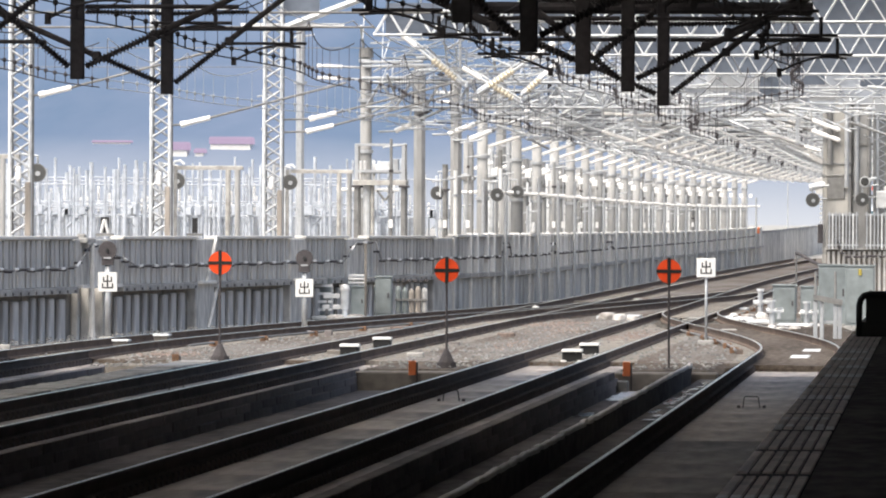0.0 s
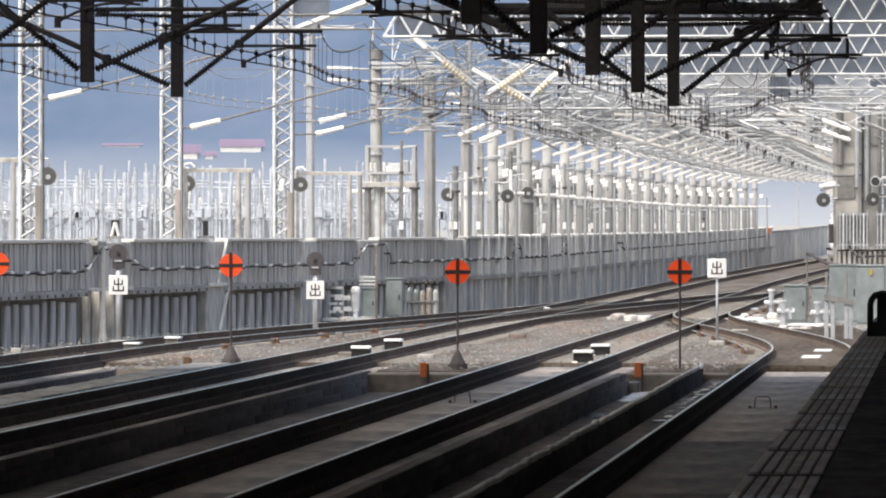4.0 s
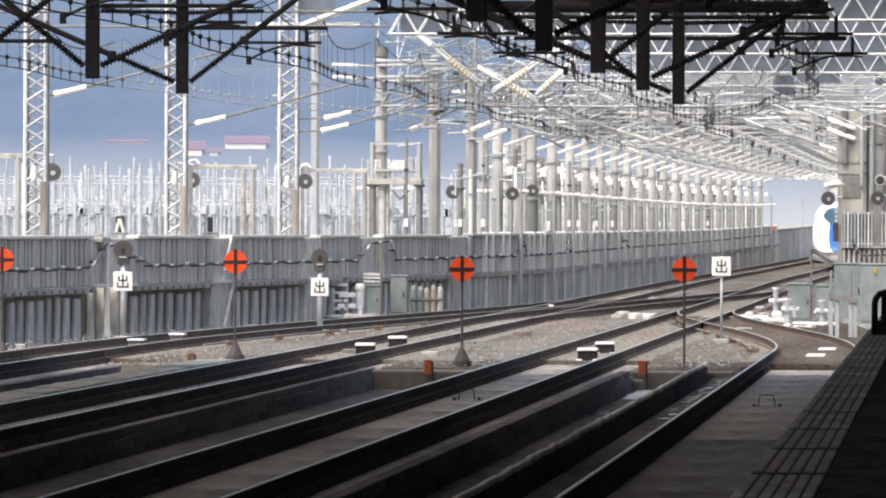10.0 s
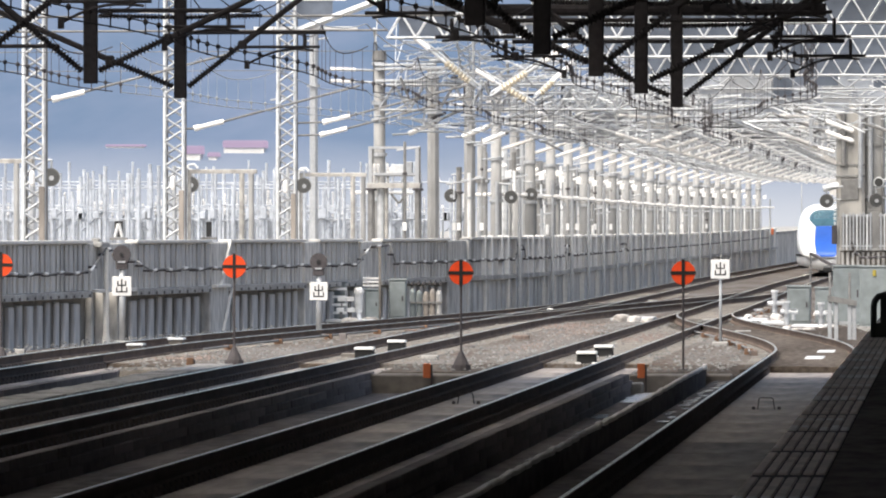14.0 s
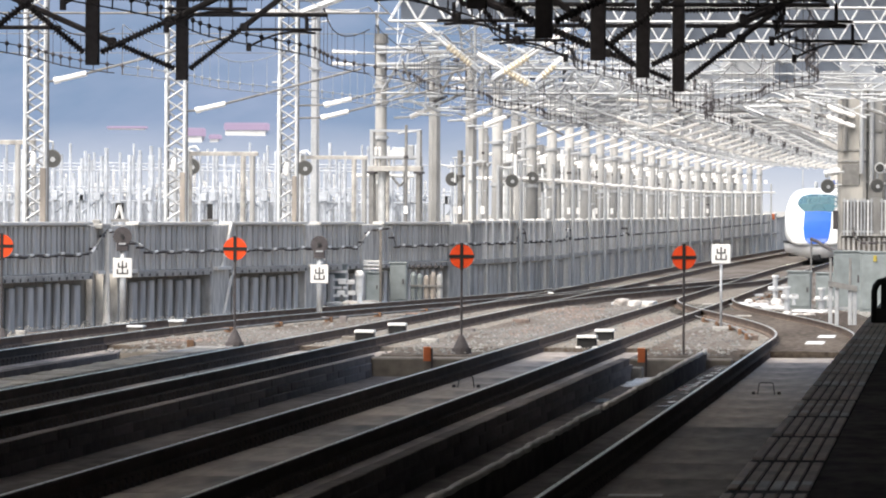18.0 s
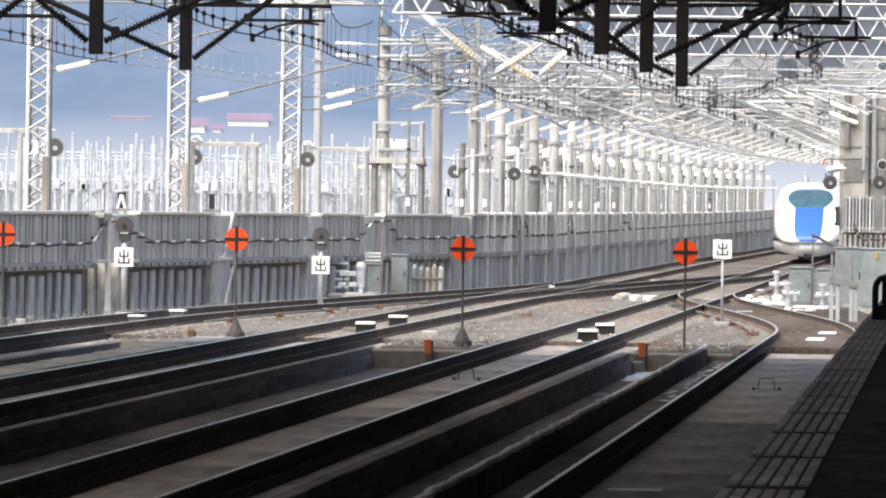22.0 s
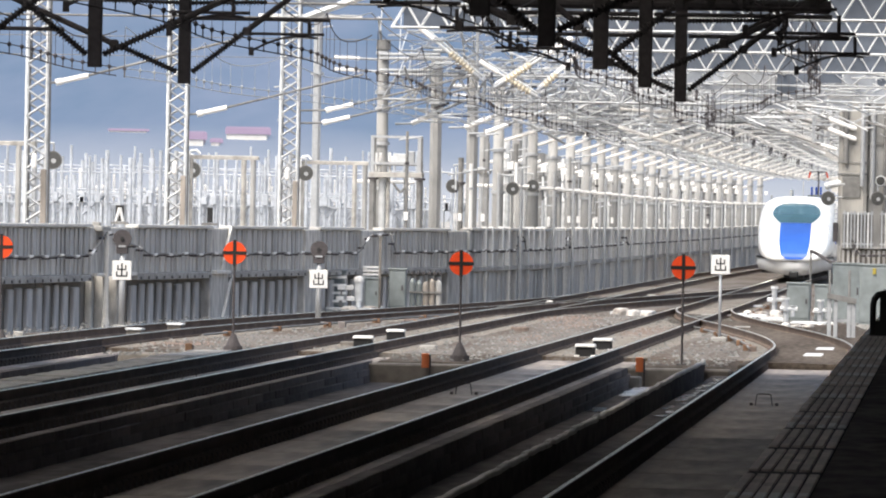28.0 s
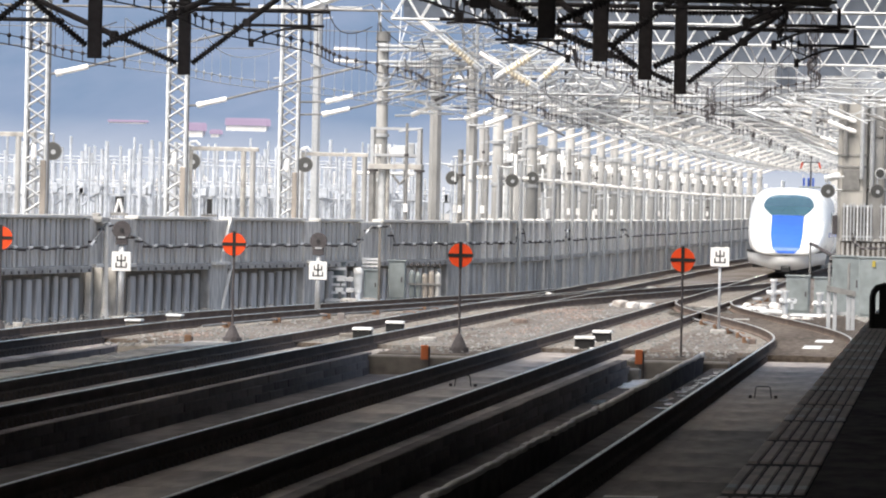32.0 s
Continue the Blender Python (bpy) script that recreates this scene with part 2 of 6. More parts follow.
# ---- building helpers ----
class Shape:
    """Collects faces for one mesh."""

    def __init__(self):
        self.v, self.f = [], []

    def add(self, verts, faces):
        k = len(self.v)
        self.v += [tuple(p) for p in verts]
        self.f += [tuple(i + k for i in f) for f in faces]
        return self

    def box(self, x0, x1, y0, y1, z0, z1, c=0.0):
        """A block; c chamfers the upright edges and the top rim."""
        if c <= 0:
            v = [(x, y, z) for z in (z0, z1) for x, y in ((x0, y0), (x1, y0), (x1, y1), (x0, y1))]
            return self.add(v, [(3, 2, 1, 0), (4, 5, 6, 7), (0, 1, 5, 4), (1, 2, 6, 5), (2, 3, 7, 6), (3, 0, 4, 7)])

        def ring(i, z):
            return [(x0 + i + c, y0 + i, z), (x1 - i - c, y0 + i, z), (x1 - i, y0 + i + c, z), (x1 - i, y1 - i - c, z),
                    (x1 - i - c, y1 - i, z), (x0 + i + c, y1 - i, z), (x0 + i, y1 - i - c, z), (x0 + i, y0 + i + c, z)]
        v = ring(0, z0) + ring(0, z1 - c) + ring(c * 0.7, z1)
        f = [tuple(range(7, -1, -1)), tuple(range(16, 24))]
        for r in (0, 8):
            f += [(r + j, r + (j + 1) % 8, r + 8 + (j + 1) % 8, r + 8 + j) for j in range(8)]
        return self.add(v, f)

    def tube(self, p, q, r, n=8, r2=None):
        p, q = Vector(p), Vector(q)
        d = (q - p).normalized()
        a = d.orthogonal().normalized()
        b = d.cross(a)
        r2 = r if r2 is None else r2
        v = []
        for o, s in ((p, r), (q, r2)):
            v += [o + (a * math.cos(2 * math.pi * (j + 0.5) / n) + b * math.sin(2 * math.pi * (j + 0.5) / n)) * s for j in range(n)]
        f = [(j, (j + 1) % n, n + (j + 1) % n, n + j) for j in range(n)] + [tuple(range(n - 1, -1, -1)), tuple(range(n, 2 * n))]
        return self.add(v, f)

    def rings(self, pts, radii, n=8):
        """One closed skin over rings along a path."""
        pts = [Vector(p) for p in pts]
        d = (pts[1] - pts[0]).normalized()
        a = d.orthogonal().normalized()
        v, m = [], len(pts)
        for i, p in enumerate(pts):
            d = (pts[min(m - 1, i + 1)] - pts[max(0, i - 1)]).normalized()
            a = (a - d * a.dot(d)).normalized()
            b = d.cross(a)
            v += [p + (a * math.cos(2 * math.pi * (j + 0.5) / n) + b * math.sin(2 * math.pi * (j + 0.5) / n)) * radii[i] for j in range(n)]
        f = [(i * n + j, i * n + (j + 1) % n, i * n + n + (j + 1) % n, i * n + n + j) for i in range(m - 1) for j in range(n)]
        return self.add(v, f + [tuple(range(n - 1, -1, -1)), tuple(range((m - 1) * n, m * n))])

    def pipe(self, pts, r, n=6):
        return self.rings(pts, [r] * len(pts), n)

    def bar(self, p, q, w):
        """A square bar."""
        return self.tube(p, q, w * 0.7, 4)

    def ribbed(self, p, q, r, step=0.06, n=8):
        """A rod insulator with sheds."""
        p, q = Vector(p), Vector(q)
        k = max(2, int((q - p).length / step))
        d = (q - p) / k
        pts, rad = [p - d * 0.3], [r * 0.6]
        for i in range(k):
            pts += [p + d * (i + 0.1), p + d * (i + 0.2), p + d * (i + 0.6)]
            rad += [r * 0.5, r, r * 0.5]
        return self.rings(pts + [q], rad + [r * 0.6], n)

    def disc(self, c, r, y0, y1, n=28):
        """A round plate that faces along y."""
        return self.tube((c[0], y0, c[1]), (c[0], y1, c[1]), r, n)

    def sweep(self, section, path, closed=True, cap=True):
        """section: (across, up) pairs; path: (x, y, z) points going along +y."""
        n, v, f = len(section), [], []
        for i, p in enumerate(path):
            a, b = Vector(path[max(0, i - 1)]), Vector(path[min(len(path) - 1, i + 1)])
            side = Vector((b.y - a.y, a.x - b.x, 0)).normalized()
            v += [(p[0] + side.x * s, p[1] + side.y * s, p[2] + u) for s, u in section]
        m = n if closed else n - 1
        for i in range(len(path) - 1):
            f += [(i * n + j, i * n + n + j, i * n + n + (j + 1) % n, i * n + (j + 1) % n) for j in range(m)]
        if cap and closed:
            f += [tuple(range(n)), tuple(range(len(v) - 1, len(v) - n - 1, -1))]
        return self.add(v, f)

    def data(self, name, mat, smooth=False):
        me = bpy.data.meshes.new(name)
        me.from_pydata(self.v, [], self.f)
        me.materials.append(mat)
        if smooth:
            me.shade_smooth()
        me.update()
        return me


def part(name, shape, mat, parent, label="", smooth=False, at=None):
    ob = new(name, shape if isinstance(shape, bpy.types.Mesh) else shape.data(name, mat, smooth))
    ob.parent = parent
    if at is not None:
        ob.matrix_basis = at
    if label:
        tagged(ob, label=label)
    return ob


def thing(name, label, category, group="", kind="", at=None):
    ob = tagged(new(name), label, category, group, kind)
    ob.empty_display_size = 0.2
    if at is not None:
        ob.matrix_basis = at
    return ob


def solid(name, shape, mat, label, category, group="", kind="", at=None, smooth=False):
    ob = tagged(new(name, shape.data(name, mat, smooth)), label, category, group, kind)
    if at is not None:
        ob.matrix_basis = at
    return ob


def ease(y, a, b):
    t = min(1.0, max(0.0, (y - a) / (b - a)))
    return t * t * (3 - 2 * t)


def grade(y):
    """The line climbs gently away from the station."""
    return 0.0005 * max(0.0, y - 250) + 0.000012 * max(0.0, min(y, 900) - 400) ** 2


def bend(y):
    """Far away the line curves to the east."""
    return 0.00006 * max(0.0, y - 350) ** 2


def centre(k, y):
    if k == 1:
        return -2.55 - 4.28 * ease(y, 158, 240)
    if k == 4:
        return -16.4 + 5.05 * ease(y, 160, 280)
    if k == 5:
        return -11.35 + 4.52 * ease(y, 212, 325)
    return {2: -6.83, 3: -11.35}[k] + bend(y)


# ---- ground, tracks, platform, station ----
def ground():
    s = Shape()
    xs = [-2600, -900, -300, -100, -40, -24, -15, -7, 0.4, 12, 40, 120, 400, 1500]
    ys = [-300, -60, 0, 40, 100, 156, 158, 200, 250, 330, 440, 600, 800, 1100, 1600, 2400, 3400, 4600]
    for y in ys:
        for x in xs:
            s.v.append((x, y, (-0.55 if y < 157 else -0.36) + (grade(y) if y < 900 else grade(900)) - (0.0 if -24 <= x <= 12 else 0.6)))
    n = len(xs)
    s.f += [(j * n + i, j * n + i + 1, j * n + n + i + 1, j * n + n + i) for j in range(len(ys) - 1) for i in range(n - 1)]
    solid("ground", s, SOIL, "pale grey gravelly ground beside the railway", "ground", kind="structure")
    b = Shape()
    ys = [156.45] + [156.5 + 6 * i for i in range(72)]
    xs = [0.0, 0.08, 0.2, 0.35, 0.5, 0.65, 0.8, 0.92, 1.0]
    for y in ys:
        lo, hi = wall_x(y) + 0.35, -0.6 - 2.2 * ease(y, 170, 240) + bend(y)
        for u in xs:
            b.v.append((lo + (hi - lo) * u, y, grade(y) - 0.19 + 0.03 * noise.noise((u * 9, y * 0.11, 0)) - (0.12 if u in (0.0, 1.0) else 0) - (0.3 if y < 156.48 else 0)))
    n = len(xs)
    b.f += [(j * n + i, j * n + i + 1, j * n + n + i + 1, j * n + n + i) for j in range(len(ys) - 1) for i in range(n - 1)]
    solid("ballast_bed", b, BALLAST, "rust-stained grey ballast bed under the turnouts", "ballast", kind="structure")


def dirt_strip():
    """Oily brown soil over the ballast round the platform track."""
    s, ys = Shape(), [151.1, 151.15] + [154.6 + 4 * i for i in range(17)]
    us = [0.0, 0.1, 0.3, 0.5, 0.7, 0.9, 1.0]
    for y in ys:
        lo, hi = centre(1, y) - 0.95 + 0.35 * noise.noise((y * 0.3, 0, 5)), -0.7 - 2.2 * ease(y, 170, 240)
        lo = min(lo, hi - 0.3)
        s.v += [(lo + (hi - lo) * u, y, grade(y) - 0.145 + 0.02 * noise.noise((u * 7, y * 0.2, 2)) - (0.08 if u in (0.0, 1.0) else 0.0) - (0.3 if y < 151.12 else 0.0)) for u in us]
    n = len(us)
    s.f += [(j * n + i, j * n + i + 1, j * n + n + i + 1, j * n + n + i) for j in range(len(ys) - 1) for i in range(n - 1)]
    solid("soil_strip", s, DIRT, "dark brown oily soil round the platform track", "soil", kind="structure")


def wall_x(y):
    """The inner face of the noise barrier beside the tracks."""
    return -20.6 + 6.9 * ease(y, 168, 292) + bend(y)


RAIL_SECTION = [(-0.07, -0.172), (0.07, -0.172), (0.07, -0.155), (0.012, -0.135), (0.012, -0.045), (0.034, -0.035), (0.034, -0.006), (-0.034, -0.006), (-0.034, -0.035), (-0.012, -0.045), (-0.012, -0.135), (-0.07, -0.155)]


def track(k, y0, y1, slab_to):
    t = thing("track_%d" % k, "standard-gauge railway track with rusty-sided polished rails", "track", "parallel railway tracks", "structure")
    ys = []
    y = y0
    while y < y1:
        ys.append(y)
        y = 156 if y < 156 < y + 8 else y
        y += 0 if y == 156 and ys[-1] != 156 else 3 if 150 < y < 330 and k in (1, 4, 5) else 8
    ys.append(y1)
    for side in (-0.7525, 0.7525):
        path = [(centre(k, y) + side, y, grade(y)) for y in ys]
        inner, outer = [p for p in path if p[1] <= 158], [p for p in path if p[1] > 150]
        r = part("rail", Shape().sweep(RAIL_SECTION, outer), RAIL_RUST_LIT, t, "rust-brown rail on ballast, paler for daylight")
        if len(inner) > 1:
            part("rail", Shape().sweep(RAIL_SECTION, inner + outer[:1]), RAIL, t, "rail on slabs, darkened for the station's shade")
        part("running_surface", Shape().sweep([(-0.02, -0.0055), (0.02, -0.0055), (0.015, 0.0), (-0.015, 0.0)], path), RAIL_TOP, r, "polished rail top")
    if slab_to:
        block = Shape().box(-1.17, 1.17, 0.0, 4.93, -0.44, -0.255, 0.03).data("track_slab", SLAB)
        seat = Shape()
        for i in range(8):
            for side in (-0.7525, 0.7525):
                seat.box(side - 0.1, side + 0.1, 0.2 + i * 0.62, 0.42 + i * 0.62, -0.256, -0.2, 0.012)
                for u in (-0.085, 0.085):
                    seat.tube((side + u, 0.31 + i * 0.62, -0.21), (side + u, 0.31 + i * 0.62, -0.15), 0.018, 6)
        seat = seat.data("rail_fastening", BLACK)
        y = slab_to - 5.0
        while y > y0:
            part("track_slab", block, SLAB, t, at=pose(centre(k, y), y, 0))
            part("rail_fastening", seat, BLACK, t, at=pose(centre(k, y), y, 0))
            y -= 5.0
        # pad strip is dark to stand for the shadow beside the rail too
        for side in (-0.7525, 0.7525):
            part("rail_pad", Shape().box(centre(k, 0) + side - 0.085, centre(k, 0) + side + 0.085, y0, slab_to, -0.258, -0.171), RAIL, t)
        part("slab_base", Shape().box(centre(k, 0) - 1.25, centre(k, 0) + 1.25, y0, slab_to, -0.545, -0.40, 0.02), FLOOR, t)
    return t


def platform():
    t = thing("platform", "dark platform with a ribbed pale edge strip", "platform", kind="structure")
    part("deck", Shape().box(-0.507, 7.0, -60, 150, 1.05, 1.246), PLATFORM, t)
    part("edge_face", Shape().box(-0.78, -0.5, -60, 150, -0.55, 1.04), CONCRETE, t)
    part("edge_beam", Shape().box(-0.84, -0.51, -60, 150, 1.0, 1.232, 0.015), DARKGRID, t)
    tile = Shape().box(-0.021, 0.021, 0.0, 0.39, 0, 0.01, 0.004)
    tiles = [tile.data("edge_tile", m) for m in (TILE, TILE_PALE)]
    rest = [Shape(), Shape()]
    rnd = random.Random(3)
    glints = True
    for i in range(330):
        if i % 9 == 0:
            glints = rnd.random() < 0.7
            continue
        # pale rows are glints put into the tile colour
        pale = glints and i % 9 in (1, 2) or rnd.random() < 0.06
        y = 23.25 + (i // 9) * 3.95 + (i % 9) * 0.415
        if y > 148:
            break
        for k in range(6):
            x, m = -0.809 + k * 0.0535, 1 if pale and rnd.random() < 0.75 else 0
            if i < 70:
                part("edge_tile", tiles[m], None, t, at=pose(x, y, 1.233))
            else:
                rest[m].box(x - 0.021, x + 0.021, y, y + 0.39, 1.233, 1.243)
    for m in (0, 1):
        tagged(part("edge_tile", rest[m], (TILE, TILE_PALE)[m], t), kind="stuff")
    return t


def station():
    solid("track_bed", Shape().box(-24, -0.79, -60, 150, -0.6, -0.54), FLOOR, "black grimy floor of the track bed in the station", "floor", kind="structure")
    r = thing("station_roof", "dark station roof over all tracks", "roof", kind="structure")
    # unseen slots added to let daylight onto the tracks, wide near the throat and narrow further in
    for y0, y1, halves in ((-60, 98, (0.42, 0.32, 0.15, 0.075)), (98, 143, (0.58, 0.5, 0.39, 0.12))):
        edges = [-24] + [x + sg * half for x, half in zip((-16.4, -11.35, -6.83, -2.55), halves) for sg in (-1, 1)] + [10]
        for x0, x1 in zip(edges[::2], edges[1::2]):
            part("roof_deck", Shape().box(x0, x1, y0, y1, 9.2, 9.5), ROOF, r)
    part("roof_edge", Shape().box(-24, 10, 142.6, 143.4, 8.6, 9.6), ROOF, r)
    for i in range(15):
        part("roof_beam", Shape().box(-24, 10, -56 + i * 13.8, -55.6 + i * 13.8, 8.5, 9.21), ROOF, r)
    # side and end walls are unseen, added to keep daylight off the tracks
    solid("wall_west", Shape().box(-24.3, -24, -60, 143, -0.55, 6.6), ROOF, "unseen side wall added to shade the station", "wall", kind="structure")
    for i in range(15):
        part("roof_column", Shape().box(-24.4, -24.0, -56 + i * 13.8, -55.6 + i * 13.8, -0.55, 9.2), ROOF, r)
    solid("wall_east", Shape().box(7, 7.3, -60, 143, -0.55, 9.2), ROOF, "unseen side wall added to shade the station", "wall", kind="structure")
    solid("wall_south", Shape().box(-24.3, 7.3, -60.3, -60, -0.55, 9.5), ROOF, "unseen end wall added to shade the station", "wall", kind="structure")


def wall_pose(y, out=0.0):
    """A pose on the barrier's inner face, local y running along it."""
    a, b = wall_x(y - 0.5), wall_x(y + 0.5)
    return pose(wall_x(y), y, grade(y), 0, 0, math.degrees(math.atan2(a - b, 1.0))) @ pose(out, 0, 0)


PANELS = ((168.0, 194.3), (200.9, 212.2), (215.0, 227.4), (229.6, 237.3), (241.0, 255.2))
PIERS = ((194.3, 200.9), (212.2, 215.0), (227.4, 229.6), (237.3, 241.0), (255.2, 260.7))


def slanted(y0, y1, z0, z1, w):
    """A flat stiffener that leans along the wall."""
    s = Shape()
    for x in (0.05, 0.11):
        s.v += [(x, y0, z0), (x, y0 + w, z0), (x, y1 + w, z1), (x, y1, z1)]
    s.f += [(0, 1, 2, 3), (7, 6, 5, 4), (0, 4, 5, 1), (1, 5, 6, 2), (2, 6, 7, 3), (3, 7, 4, 0)]
    return s


def barrier():
    """The noise barrier: ribbed upper panels over a fluted lower wall, with plain piers, posts and coping."""
    t = thing("noise_barrier", "weathered grey concrete noise barrier beside the tracks, ribbed panels and posts", "barrier", kind="structure")
    rnd = random.Random(41)
    flutes = [Shape().box(-0.19, -0.1 + 0.012 * i, 0.0, 0.5 + 0.13 * i, -0.58, 0.68 - 0.03 * i, 0.025).data("flute", WALL_LOW) for i in range(3)]
    bolt = Shape().box(0.101, 0.11, -0.1, 0.1, 0.765, 0.83, 0.003).data("ledge_bolt", BLACK)
    ribs = [Shape().box(-0.041, -0.005 + 0.012 * i, 0.0, 0.22 + 0.13 * i, 0.92, 1.97, 0.015).data("rib", WALL_PANEL) for i in range(3)]
    for y0, y1 in PANELS:
        n = max(1, round((y1 - y0) / 3.45))
        d = (y1 - y0) / n
        # recessed wall behind the flutes is dark: shade put into its colour
        meshes = (("panel", Shape().box(-0.16, -0.04, 0.0, d, 0.86, 2.0).data("panel", WALL_PANEL)), ("lower_wall", Shape().box(-0.3, -0.18, 0, d, -0.6, 0.86).data("lower_wall", DIRTY_SHADED)),
                  ("coping", Shape().box(-0.22, 0.1, 0, d, 2.0, 2.07, 0.015).data("coping", PALE)), ("ledge", Shape().box(-0.17, 0.1, 0.03, d - 0.03, 0.75, 0.9, 0.02).data("ledge", CONCRETE)))
        for i in range(n):
            at = wall_pose(y0 + d * i)
            for nm, me in meshes:
                part(nm, me, None, t, at=at)
        y = y0 + 0.15
        while y < y1 - 0.4:
            k = rnd.randrange(3)
            part("rib", ribs[k], None, t, at=wall_pose(y))
            y += 0.42 + 0.13 * k + rnd.choice((0.1, 0.18, 0.3))
        y = y0 + 0.2
        while y < y1 - 0.8:
            k = rnd.randrange(3)
            part("flute", flutes[k], None, t, at=wall_pose(y))
            y += 0.5 + 0.13 * k + rnd.uniform(0.62, 0.85)
        y = y0 + 0.5
        while y < y1 - 0.3:
            part("ledge_bolt", bolt, None, t, at=wall_pose(y))
            y += 1.15
        if y0 > 228:
            part("end_frame", Shape().box(-0.05, 0.05, -0.03, 0.1, 0.9, 2.07, 0.015), PALE, t, at=wall_pose(y0))
    for y0, y1 in PIERS:
        d = y1 - y0
        low = 0.9 if d > 6 else -0.5
        part("pier", Shape().box(-0.22, 0.04, 0, d, low, 2.0, 0.03), PIER, t, at=wall_pose(y0))
        part("pier_ledge", Shape().box(0.03, 0.17, 0.25, d - 0.35, 0.86, 0.94, 0.015), PALE, t, at=wall_pose(y0))
        if d > 6:
            # dark back stands for the shade inside the recess
            part("pier_recess", Shape().box(-0.5, -0.4, 0, d, -0.6, 0.9), DIRTY_SHADED, t, at=wall_pose(y0))
            for u, w in ((1.9, 0.3), (3.3, 0.5), (5.0, 0.9)):
                part("pier_leg", Shape().box(-0.4, -0.3 + 0.04 * u, u, u + w, -0.5, 0.9, 0.03), PIER, t, at=wall_pose(y0))
    # white downpipe with a broken cap, and leaning stiffeners
    part("downpipe", Shape().rings([(0.18, 0, z) for z in (-0.35, -0.1, 0.6, 1.5, 1.86)], [0.12, 0.075, 0.065, 0.065, 0.06], 10), PALE, t, "white downpipe", at=wall_pose(195.7))
    part("pipe_bracket", Shape().box(-0.05, 0.22, -0.9, 0.35, 1.92, 2.03, 0.03).box(-0.1, 0.1, -0.5, -0.3, 1.7, 2.12, 0.03), CONCRETE, t, at=wall_pose(195.7))
    for y, z0, z1, w in ((-1.5, 0.86, 2.05, 0.3), (-1.1, -0.25, 0.84, 0.15)):
        part("stiffener", slanted(y, y + 1.25 * (z1 - z0), z0, z1, w), PALE, t, at=wall_pose(215.0))
    # the regular far part, its lower wall paler with haze put into the colour
    step = 6.9
    w = step / 10
    far = Shape()
    for i in range(10):
        far.box(-0.041, -0.025, i * w + 0.06, i * w + w - 0.2, 0.9, 1.98, 0.02)
    far = far.data("rib", WALL_PANEL)
    low = Shape()
    for i in range(5):
        low.box(-0.1, -0.05, i * 1.38 + 0.1, i * 1.38 + 0.8, -0.58, 0.7, 0.015)
    low = low.data("flute", WALL_PANEL)
    meshes = (("panel", Shape().box(-0.16, -0.04, 0.0, step, 0.86, 2.02).data("panel", WALL_PANEL)), ("lower_wall", Shape().box(-0.2, -0.09, 0, step, -0.6, 0.86).data("lower_wall", WALL_LOW)),
              ("coping", Shape().box(-0.24, 0.08, 0, step, 2.02, 2.1, 0.015).data("coping", PALE)), ("ledge", Shape().box(-0.18, 0.12, 0, step, 0.76, 0.9, 0.02).data("ledge", CONCRETE)))
    pier = Shape().box(-0.2, 0.03, -0.9, 0.9, -0.5, 2.06, 0.03).data("pier", CONCRETE)
    edge = Shape().box(-0.06, 0.1, -0.1, 0.1, -0.5, 2.0, 0.02).data("post", PALE)
    slim = Shape().box(-0.13, 0.03, -0.1, 0.1, 0.75, 2.14, 0.015).data("post", WHITE)
    stub = Shape().box(0.0, 0.09, -0.08, 0.08, -0.4, 0.76, 0.015).data("post", PALE)
    plain = Shape().box(-0.2, 0.0, 0, step - 0.2, -0.6, 1.7, 0.02).data("plain_panel", PIER)
    cap = Shape().box(-0.25, 0.04, 0, step, 1.7, 1.86, 0.02).data("parapet_cap", CONCRETE)
    for k in range(70):
        y = 260.7 + k * step
        at = wall_pose(y)
        if y > 545:
            part("plain_panel", plain, None, t, at=at)
            part("parapet_cap", cap, None, t, at=at)
            continue
        for nm, me in meshes:
            part(nm, me, None, t, at=at)
        tagged(part("rib", far, None, t, at=at), kind="stuff")
        tagged(part("flute", low, None, t, at=at), kind="stuff")
        if k % 2 == 0:
            part("pier", pier, None, t, at=at)
            part("post", edge, None, t, at=at @ pose(0.02, -1.0, 0))
        part("post", slim, None, t, at=at @ pose(0.09, 3.4, 0))
        part("post", stub, None, t, at=at @ pose(0.05, 3.4, 0))
        if y < 320:
            part("post", slim, None, t, at=at @ pose(0.09, 1.5 if k % 2 else 5.2, 0))
    return t


# where the pipe starts to climb, is up, starts to fall, is down again; and by how much
PIPE_RISES = ((193.6, 195.6, 196.2, 202.6, 0.52), (236.0, 238.4, 242.0, 243.0, 0.5), (272.8, 274.6, 275.6, 276.4, 0.42), (298.0, 300.0, 301.5, 302.5, 0.35), (350.0, 352.0, 354.0, 355.5, 0.3))


